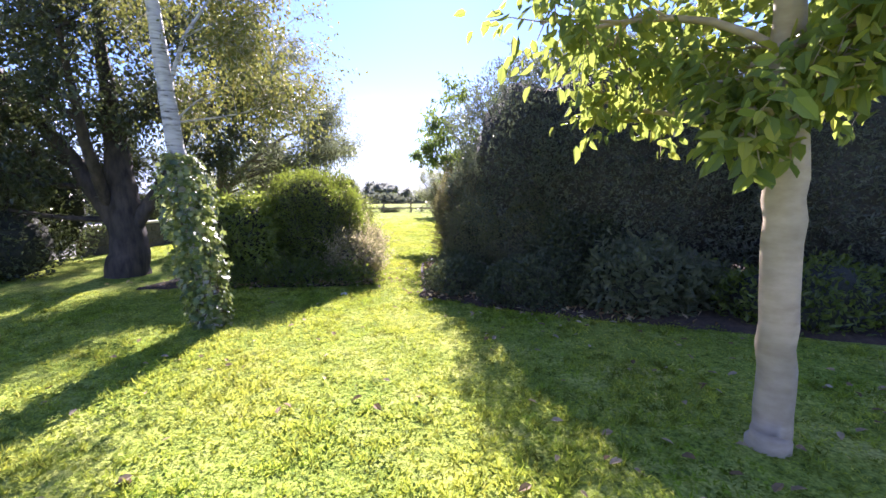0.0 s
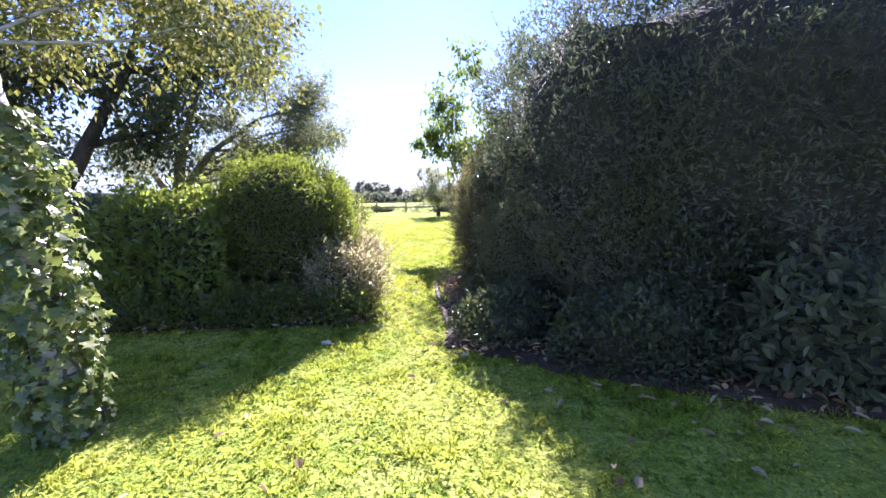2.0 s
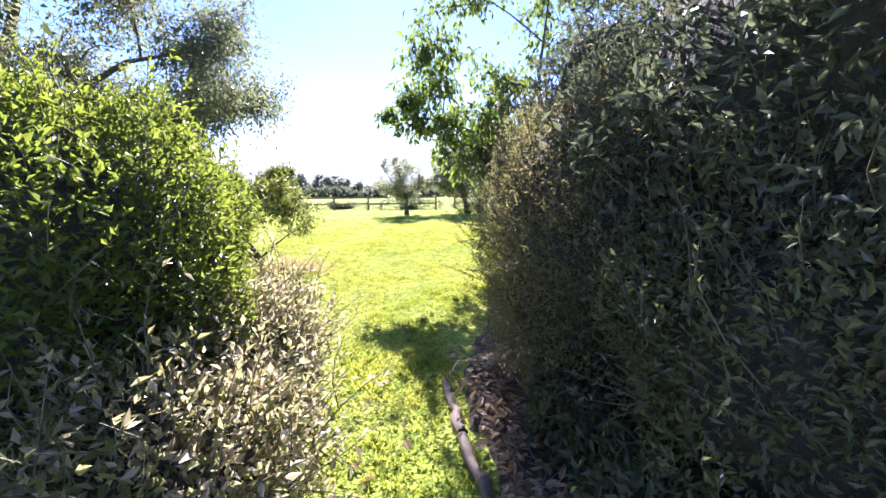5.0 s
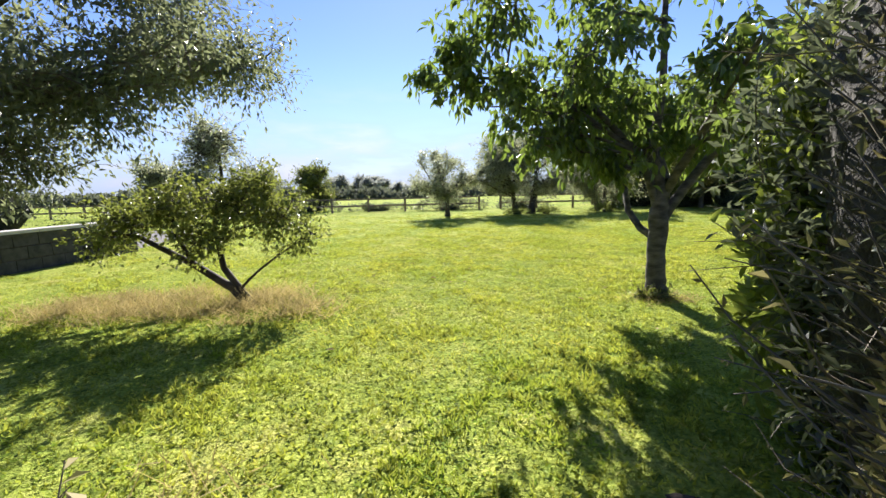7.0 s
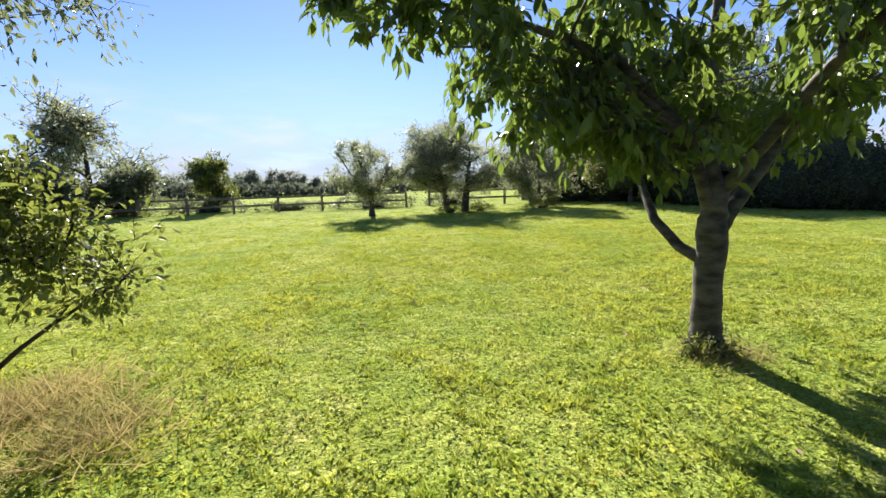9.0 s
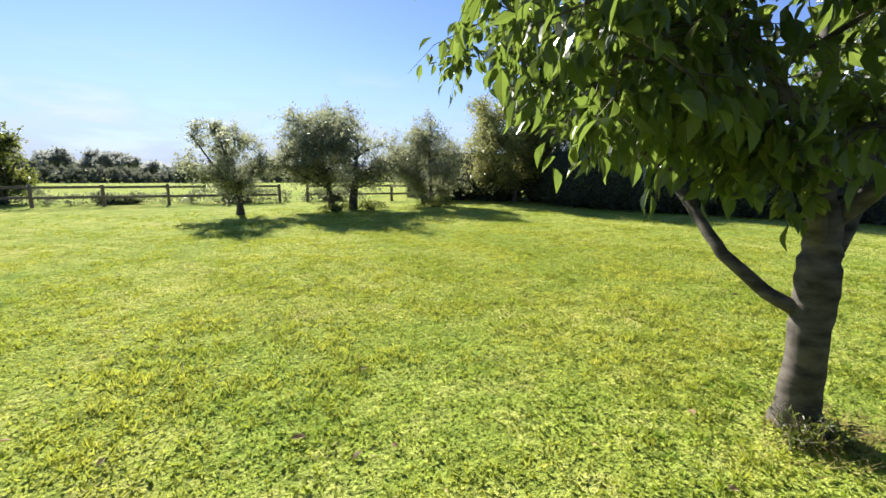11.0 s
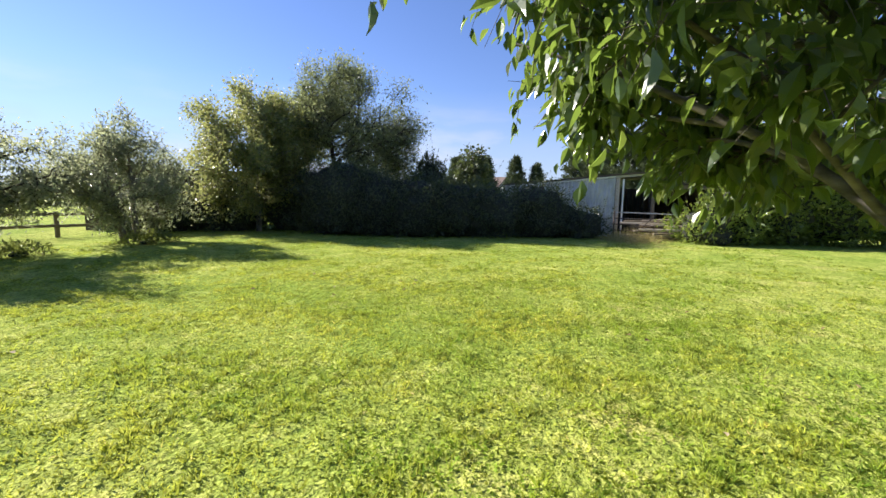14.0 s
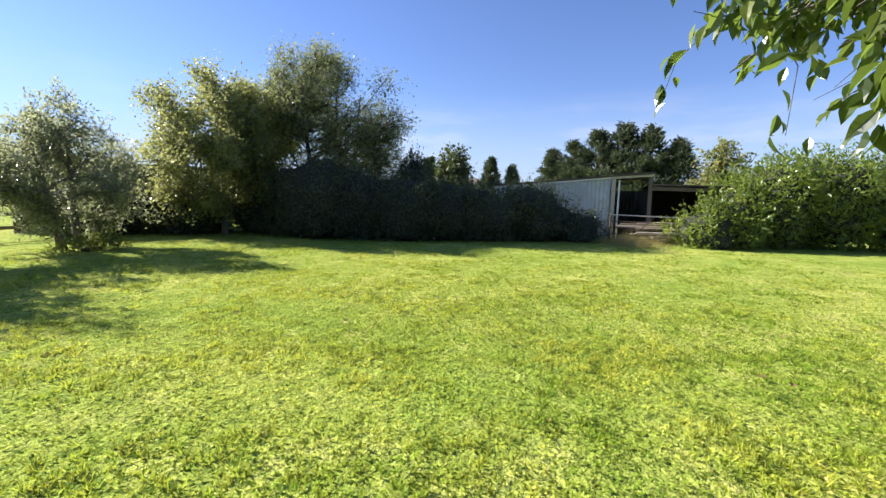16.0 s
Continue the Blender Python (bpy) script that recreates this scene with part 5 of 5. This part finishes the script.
def boarded_shed():
    th = thing("boarded_shed", (11.5, 35.0, 0), "long low dark boarded shed behind the trees", "shed")
    a, b = Vector((9.4, 36.2, 0)), Vector((15.2, 33.0, 0))
    way = (b - a).normalized()
    back = Vector((-way.y, way.x, 0)) * 3.0
    n = 36
    for i in range(n):
        p = a.lerp(b, (i + 0.5) / n)
        w = (b - a).length / n
        q = p + back.normalized() * (0.012 if i % 2 else 0.0)
        part("board", board(q, way, w * 0.96, 2.5), RUST, th)
    for p, q in ((a, a + back), (b, b + back), (a + back, b + back)):
        part("wall", corrugated(p, q, 2.5, 2.5), RUST, th)
    bm = bmesh.new()
    lo = [bm.verts.new(p + Vector((0, 0, 2.52))) for p in (a - way * 0.3 - back * 0.1, b + way * 0.3 - back * 0.1, b + way * 0.3 + back * 1.1, a - way * 0.3 + back * 1.1)]
    bm.faces.new(lo)
    ext = bmesh.ops.extrude_face_region(bm, geom=bm.faces[:])
    for g in ext["geom"]:
        if isinstance(g, bmesh.types.BMVert):
            g.co.z += 0.12
    bmesh.ops.recalc_face_normals(bm, faces=bm.faces)
    part("roof", bm, RUST, th, "flat dark felt roof")


def board(p, way, w, h):
    bm = bmesh.new()
    nrm = Vector((-way.y, way.x, 0)) * 0.02
    lo = [bm.verts.new(p + way * u * w / 2 + nrm * k) for u, k in ((-1, 0), (1, 0), (1, 1), (-1, 1))]
    hi = [bm.verts.new(v.co + Vector((0, 0, h))) for v in lo]
    bm.faces.new(lo[::-1])
    bm.faces.new(hi)
    for i in range(4):
        bm.faces.new((lo[i], lo[(i + 1) % 4], hi[(i + 1) % 4], hi[i]))
    bmesh.ops.recalc_face_normals(bm, faces=bm.faces)
    return bm


boarded_shed()


def house():
    th = thing("house", (55, 34, 0), "low house with brown tiled roof behind the hedge", "house")
    bm = bmesh.new()
    x0, x1, y0, y1 = 56.0, 66.0, 33.2, 39.5
    prof = [(x0, 0), (x1, 0), (x1, 2.9), ((x0 + x1) / 2, 4.6), (x0, 2.9)]
    for y in (y0, y1):
        bm.faces.new([bm.verts.new((x, y, z)) for x, z in prof])
    bm.verts.ensure_lookup_table()
    for i in range(5):
        j = (i + 1) % 5
        bm.faces.new((bm.verts[i], bm.verts[j], bm.verts[5 + j], bm.verts[5 + i]))
    bmesh.ops.recalc_face_normals(bm, faces=bm.faces)
    part("wall", bm, RENDER_WALL, th, "grey rendered wall")
    for sx in (-1, 1):
        xe = x0 - 0.4 if sx < 0 else x1 + 0.4
        xm = (x0 + x1) / 2
        bm = bmesh.new()
        top = [bm.verts.new(p) for p in ((xe, y0 - 0.4, 2.82), (xe, y1 + 0.4, 2.82), (xm, y1 + 0.4, 4.72), (xm, y0 - 0.4, 4.72))]
        bm.faces.new(top)
        ext = bmesh.ops.extrude_face_region(bm, geom=bm.faces[:])
        for g in ext["geom"]:
            if isinstance(g, bmesh.types.BMVert):
                g.co.z += 0.14
        bmesh.ops.recalc_face_normals(bm, faces=bm.faces)
        part("roof", bm, TILES, th, "brown tiled roof")
    van = thing("camper_van", (50.5, 31.2, 0), "white high-topped van parked behind the hedge", "van")
    bm = bmesh.new()
    prof = [(-2.4, 0.45), (2.4, 0.45), (2.45, 1.2), (2.0, 1.5), (1.5, 2.35), (1.2, 2.95), (-2.2, 3.0), (-2.4, 2.7)]
    rows_ = [[bm.verts.new((50.5 + w, 31.2 + u, z)) for u, z in prof] for w in (-0.95, 0.95)]
    bm.faces.new(rows_[0])
    bm.faces.new(rows_[1][::-1])
    for i in range(len(prof)):
        j = (i + 1) % len(prof)
        bm.faces.new((rows_[0][i], rows_[1][i], rows_[1][j], rows_[0][j]))
    bmesh.ops.recalc_face_normals(bm, faces=bm.faces)
    bmesh.ops.bevel(bm, geom=bm.edges[:], offset=0.1, segments=2, affect="EDGES")
    part("body", bm, WHITE_PAINT, van)
    for u in (-1.5, 1.5):
        for w in (-0.9, 0.9):
            tb = Tubes()
            tb.add([(50.5 + w - 0.12, 31.2 + u, 0.35), (50.5 + w + 0.12, 31.2 + u, 0.35)], [0.35, 0.35], 16)
            part("wheel", tb.mesh("wheel"), DARK_DOOR, van)


house()


def conifer(x, y, h, w, seed, n=9500):
    """A cypress: tapering layers of drooping sprays round a stem, with an uneven outline."""
    rng = np.random.default_rng(seed)
    th = thing("conifer_tree", (x, y, 0), "dark green conifer standing behind the barn", "tree", "conifers")
    tb = Tubes()
    tb.add([(x, y, -0.1), (x, y, h * 0.5), (x, y, h * 0.97)], [h * 0.02, h * 0.012, 0.02], 6)
    part("trunk", tb.mesh("trunk"), BARK_DARK, th)
    boughs = 130
    bz = rng.random(boughs) ** 1.1
    ba = rng.random(boughs) * 2 * np.pi
    reach = w * (1 - bz) ** 0.75 * (0.65 + 0.5 * rng.random(boughs)) + 0.12
    k = rng.integers(boughs, size=n)
    f = rng.random(n) ** 0.6
    p = np.stack([x + np.cos(ba[k]) * reach[k] * f, y + np.sin(ba[k]) * reach[k] * f, h * (0.06 + 0.92 * bz[k]) + reach[k] * f * 0.25], 1)
    p += rng.normal(size=(n, 3)) * h * 0.025
    way = np.stack([np.cos(ba[k]), np.sin(ba[k]), np.full(n, 0.6)], 1) + rng.normal(size=(n, 3)) * 0.4
    v, fc = leaf_arrays(p, way, rand_ways(rng, n), h * (0.035 + 0.03 * rng.random(n)), np.full(n, h * 0.014), "rhomb")
    part("crown", raw_mesh("crown", v, fc), LEAF_CONIFER, th)


for i, (x, y, h, w) in enumerate([(44.0, 34.0, 6.0, 1.6), (44.5, 30.6, 6.0, 1.6), (44.0, 27.2, 5.9, 1.5), (44.2, 25.0, 5.2, 1.2), (42.0, 20.8, 6.4, 2.3), (41.0, 18.8, 7.0, 2.7), (40.0, 16.8, 7.6, 3.0), (39.5, 14.8, 8.0, 3.2), (39.0, 12.8, 7.7, 3.0), (38.5, 10.8, 6.6, 2.6)]):
    conifer(x, y, h, w, 100 + i)
far_tree(30.0, 10.2, 5.2, 2.6, 120, LEAF_AUTUMN, 0.2, "brown_shrubby_tree", "small brown-green tree beside the barn", 60)
far_tree(27, 26, 5.0, 2.4, 121, LEAF_DARK, 0.2, "hedgerow_tree", "dark tree behind the bramble hedge", 60)

# ---- small things in the front garden ----
def edging():
    th = thing("log_edging", (-0.43, 8.4, 0), "weathered split log edging the grass path", "edging")
    rng = np.random.default_rng(4)
    for a, b in (((-0.44, 9.1), (-0.43, 8.45)), ((-0.43, 8.42), (-0.36, 7.6)), ((-0.37, 7.56), (-0.3, 6.9))):
        tb = Tubes()
        pts = np.linspace((*a, 0.02), (*b, 0.02), 9) + rng.normal(size=(9, 3)) * 0.008
        tb.add(pts, 0.032 + rng.normal(size=9) * 0.004, 9)
        part("log", tb.mesh("log"), TIMBER, th)


edging()


def stone(x, y, r, seed):
    bm = bmesh.new()
    bmesh.ops.create_icosphere(bm, subdivisions=3, radius=r)
    for v in bm.verts:
        k = 1 + 0.35 * noise.noise(v.co / r * 1.1 + Vector((seed, 0, 0))) + 0.1 * noise.noise(v.co / r * 3.1)
        v.co = Vector((v.co.x * k * 1.25, v.co.y * k, v.co.z * k * 0.6))
        v.co += Vector((x, y, r * 0.35))
    tagged(part("stone", bm, COPING), "pale rounded lump lying at the grass edge", "stone")


# pale stone shape put in for a crumpled white scrap
stone(-1.55, 6.43, 0.042, 3)
stone(-0.2, 6.06, 0.028, 9)


def dry_litter(name, spots, label, seed, mat, length=0.07, width=0.03):
    rng = np.random.default_rng(seed)
    ps = []
    for x, y, rx, ry, n in spots:
        ps.append(np.stack([x + rng.normal(size=n) * rx, y + rng.normal(size=n) * ry, 0.06 + 0.05 * rng.random(n)], 1))
    p = np.concatenate(ps)
    w = rng.normal(size=p.shape)
    w[:, 2] *= 0.35
    u = rng.normal(size=p.shape) * 0.4
    u[:, 2] += 1
    v, f = leaf_arrays(p, w, u, length * (0.5 + rng.random(len(p))), width * (0.5 + rng.random(len(p))), "oval")
    tagged(part(name, raw_mesh(name, v, f), mat), label, "leaf litter", kind="stuff")


DEAD = leaf_material("dead_leaf", [(0.16, 0.10, 0.05), (0.30, 0.20, 0.11), (0.42, 0.32, 0.2), (0.5, 0.42, 0.3)], (0.45, 0.3, 0.12), 0.2, 0.7, 0.2)
dry_litter("leaf_litter", [(-2.45, 7.35, 0.35, 0.2, 160), (-1.7, 7.1, 0.3, 0.15, 120), (-0.15, 7.9, 0.12, 0.8, 330), (-0.05, 9.0, 0.15, 0.3, 160), (0.6, 6.1, 0.5, 0.2, 150), (2.2, 5.1, 0.7, 0.2, 160), (-3.6, 7.0, 0.6, 0.15, 120), (-2.6, 7.15, 0.9, 0.12, 260), (-1.5, 7.3, 0.2, 0.15, 120)], "dry brown leaves and stalks on the bare soil", 92, DEAD)


def twig_heap(name, spots, label, seed, n_each, mat):
    rng = np.random.default_rng(seed)
    tb = Tubes()
    for x, y, r in spots:
        for _ in range(n_each):
            a = np.array([x + rng.normal() * r, y + rng.normal() * r * 1.8, 0.05 + 0.12 * rng.random()])
            d = rng.normal(size=3) * np.array([1, 1, 0.3])
            tb.add(bend(rng, a, a + unit(d) * (0.12 + 0.3 * rng.random()), 4, 0.1, 0.12), np.linspace(0.0026, 0.0013, 4), 4)
    tagged(part(name, tb.mesh(name), mat), label, "twigs", kind="stuff")


twig_heap("dry_twigs", [(-0.12, 7.8, 0.1), (-0.1, 8.5, 0.12), (-0.05, 9.1, 0.1)], "pale dry twigs and stalks beside the log edging", 93, 26, TIMBER)
twig_heap("fallen_twigs", [(-1.4, 15.9, 0.12)], "dark fallen twigs lying on the lawn", 94, 9, BARK_DARK)

# fallen leaves on the lawn, one by one
rng = np.random.default_rng(95)
v, f = leaf_arrays(np.zeros((1, 3)), np.array([[1.0, 0, 0]]), np.array([[0, 0, 1.0]]), [1.0], [0.55], "oval")
fallen_me = raw_mesh("fallen_leaf", v, f)
fallen_me.materials.append(DEAD)
for i in range(230):
    if i < 90:
        x, y = rng.uniform(0.2, 4.2), rng.uniform(1.6, 5.4)
        if y > 5.6 - 0.42 * x:
            y = 5.3 - 0.45 * x - rng.random()
    elif i < 150:
        x, y = rng.uniform(-3.5, 0.6), rng.uniform(1.4, 6.4)
    elif i < 170:
        x, y = rng.uniform(-1.2, -0.5), rng.uniform(6.5, 9.5)
    else:
        x, y = rng.uniform(-2.5, 7), rng.uniform(10.5, 22)
    ob = new("fallen_leaf", fallen_me)
    ob.matrix_basis = pose(x, y, float(ground_z(x, y)) + 0.034, rng.uniform(-25, 25), rng.uniform(-25, 25), rng.uniform(0, 360)) @ Matrix.Scale(rng.uniform(0.05, 0.09), 4)
    tagged(ob, "dry curled brown leaf lying on the lawn", "leaf", "fallen leaves")

garden_wall((-9.6, 11.0), (-8.4, 19.6), 0.74, "low grey block wall with pale coping beside the lawn")

def fern(x, y, r, seed):
    rng = np.random.default_rng(seed)
    th = thing("fern", (x, y, 0), "small green fern at the foot of the hedge", "fern", "ferns")
    for k in range(9):
        a = k * 0.7 + rng.normal() * 0.15
        d = np.array([math.cos(a), math.sin(a), 0])
        t = np.linspace(0, 1, 16)[:, None]
        rib = np.array([x, y, 0.05]) + d * t * r + np.array([0, 0, 1.0]) * (t * 0.8 - t ** 2 * 0.62) * r
        side = np.array([-d[1], d[0], 0])
        ln = r * 0.26 * np.sin(np.linspace(0.35, 3.0, 16))
        pts, ways = np.concatenate([rib, rib]), np.concatenate([np.tile(side + d * 0.4, (16, 1)), np.tile(-side + d * 0.4, (16, 1))])
        v, f = leaf_arrays(pts, ways, np.tile([0, 0, 1.0], (32, 1)) + rng.normal(size=(32, 3)) * 0.1, np.concatenate([ln, ln]), np.full(32, r * 0.06), "oval")
        part("frond", raw_mesh("frond", v, f), LEAF_HEDGE, th)


for k, (x, y, r) in enumerate([(0.12, 6.75, 0.34), (-0.02, 7.5, 0.2)]):
    fern(x, y, r, 200 + k)
for k, (x, y, r, h) in enumerate([(1.74, 13.87, 0.16, 0.06), (1.9, 13.78, 0.15, 0.05)]):
    hedge("weed_tuft", "dark weeds and uncut grass round the cherry foot", "weeds", [(x, y, 0.02, r, 0.14, h)], LEAF_FRUIT, (0.06, 0.013), "rhomb", 900, 210 + k, square=2.0, rough=0.05, core=0.3, twigs=26, twig_len=0.16, group="weeds")

# overhead cable
tb = Tubes()
tb.add(bend(np.random.default_rng(1), (-14, 7.6, 3.1), (-5.0, 9.5, 3.35), 14, -0.012, 0.0), [0.012] * 14, 6)
tagged(part("cable", tb.mesh("cable"), GALV), "thin pale overhead cable among the trees", "cable")

# ---- grass ----
WALK_LINE = [(-0.2, -1.0), (-0.5, 3.0), (-0.8, 6.0), (-0.85, 10.5), (-1.0, 13.4), (0.8, 16.4), (3.4, 17.6)]


def near_walk(p):
    best = np.full(len(p), 1e9)
    for a, b in zip(WALK_LINE, WALK_LINE[1:]):
        a, b = np.array(a), np.array(b)
        t = np.clip(((p - a) @ (b - a)) / ((b - a) @ (b - a)), 0, 1)
        best = np.minimum(best, np.linalg.norm(p - a - t[:, None] * (b - a), axis=1))
    return best


def on_lawn(p):
    x, y = p[:, 0], p[:, 1]
    bed_r = (x > -0.36) & (y > 6.25 - 0.55 * np.maximum(x, 0)) & (y < 10.4) & (y > 3.4)
    bed_l = (x < -1.32) & (y > 6.9) & (y < 9.8)
    return ~(bed_r | bed_l)


def grass(name, count, label, seed, mat, shape, length, width, lie, fall=3.0):
    """Blades or small leaves of the lawn, thinning out away from the trodden line."""
    rng = np.random.default_rng(seed)
    p = np.stack([rng.uniform(-8, 13, count * 6), rng.uniform(-0.5, 27, count * 6)], 1)
    d = near_walk(p)
    keep = (rng.random(len(p)) < 1.0 / (1 + (d / fall) ** 2.6)) & on_lawn(p)
    p = p[keep][:count]
    n = len(p)
    tuft = np.sin(p[:, 0] * 5.1 + np.sin(p[:, 1] * 3.7) * 2) * np.sin(p[:, 1] * 4.3 + np.sin(p[:, 0] * 2.9) * 2)
    pts = np.column_stack([p, ground_z(p[:, 0], p[:, 1]) - 0.003])
    way = rng.normal(size=(n, 3)) * (0.55 if lie == 0 else 1.0)
    ups = rand_ways(rng, n)
    if lie:
        pts[:, 2] += 0.006 + 0.022 * rng.random(n) * (1 + 0.5 * tuft)
        way[:, 2] *= 0.35
        ups = ups * 0.45 + np.array([0, 0, 1.0])
    else:
        way[:, 2] = 0.55 + 0.35 * rng.random(n)
    ln = length * (0.5 + rng.random(n)) * (1 + 0.4 * tuft)
    v, f = leaf_arrays(pts, way, ups, ln, width * (0.6 + 0.8 * rng.random(n)), shape)
    return tagged(part(name, raw_mesh(name, v, f), mat), label, "grass", kind="stuff")


grass("grass", 235000, "short mown grass, sunlit yellow-green", 81, GRASS, "blade", 0.036, 0.011, 0, 4.0)
grass("clover", 105000, "low clover leaves among mown grass", 82, GRASS, "rhomb", 0.027, 0.023, 1, 4.0)


def tufts_of_grass(count, each, seed):
    """Coarser tufts standing a little above the mown sward, gathered in loose drifts."""
    rng = np.random.default_rng(seed)
    p = np.stack([rng.uniform(-9, 17, count * 8), rng.uniform(-0.5, 31, count * 8)], 1)
    drift = np.array([noise.noise(Vector((x * 0.9, y * 0.9, 3.0))) + 0.6 * noise.noise(Vector((x * 2.7, y * 2.7, 9.0))) for x, y in p])
    d = near_walk(p)
    p = p[(drift > -0.05 + 0.25 * rng.random(len(p))) & (rng.random(len(p)) < 1.0 / (1 + (d / 7.0) ** 2.2)) & on_lawn(p)][:count]
    base = np.repeat(p, each, 0)
    n = len(base)
    off = rng.normal(size=(n, 2)) * 0.018
    pts = np.column_stack([base + off, ground_z(base[:, 0], base[:, 1]) - 0.003])
    way = np.column_stack([off * 28 + rng.normal(size=(n, 2)) * 0.35, 0.55 + 0.4 * rng.random(n)])
    ln = (0.035 + 0.035 * rng.random(n)) * np.repeat(0.7 + 0.6 * rng.random(len(p)), each)
    v, f = leaf_arrays(pts, way, rand_ways(rng, n), ln, 0.010 + 0.007 * rng.random(n), "blade")
    tagged(part("grass_tufts", raw_mesh("grass_tufts", v, f), GRASS), "coarse tufts of grass and clover in the lawn", "grass", kind="stuff")


tufts_of_grass(22000, 9, 86)


def hay(spots, seed):
    rng = np.random.default_rng(seed)
    ps, hs = [], []
    for x, y, rx, ry, n, h in spots:
        ps.append(np.stack([x + rng.normal(size=n) * rx, y + rng.normal(size=n) * ry, np.zeros(n)], 1))
        hs.append(np.full(n, h))
    p, h = np.concatenate(ps), np.concatenate(hs)
    w = rng.normal(size=p.shape) * 0.8
    w[:, 2] = 0.35 + 0.5 * rng.random(len(p))
    v, f = leaf_arrays(p, w, rand_ways(rng, len(p)), h * (0.5 + rng.random(len(p))), np.full(len(p), 0.008), "blade")
    tagged(part("dry_grass", raw_mesh("dry_grass", v, f), HAY), "tall dry straw-coloured grass round the leaning tree", "grass", kind="stuff")


rng = np.random.default_rng(84)
tufts = [(rng.uniform(-5.6, -2.3), 14.05 + rng.normal() * 0.32, 0.10 + 0.14 * rng.random(), 0.10 + 0.10 * rng.random(), 130, 0.09 + 0.17 * rng.random()) for _ in range(64)]
hay(tufts + [(-5.2, 14.0, 0.6, 0.3, 900, 0.16), (-2.0, 10.2, 0.25, 0.3, 600, 0.2), (1.95, 13.8, 0.2, 0.14, 420, 0.12), (18.0, 15.8, 0.8, 0.5, 2500, 0.5)], 83)
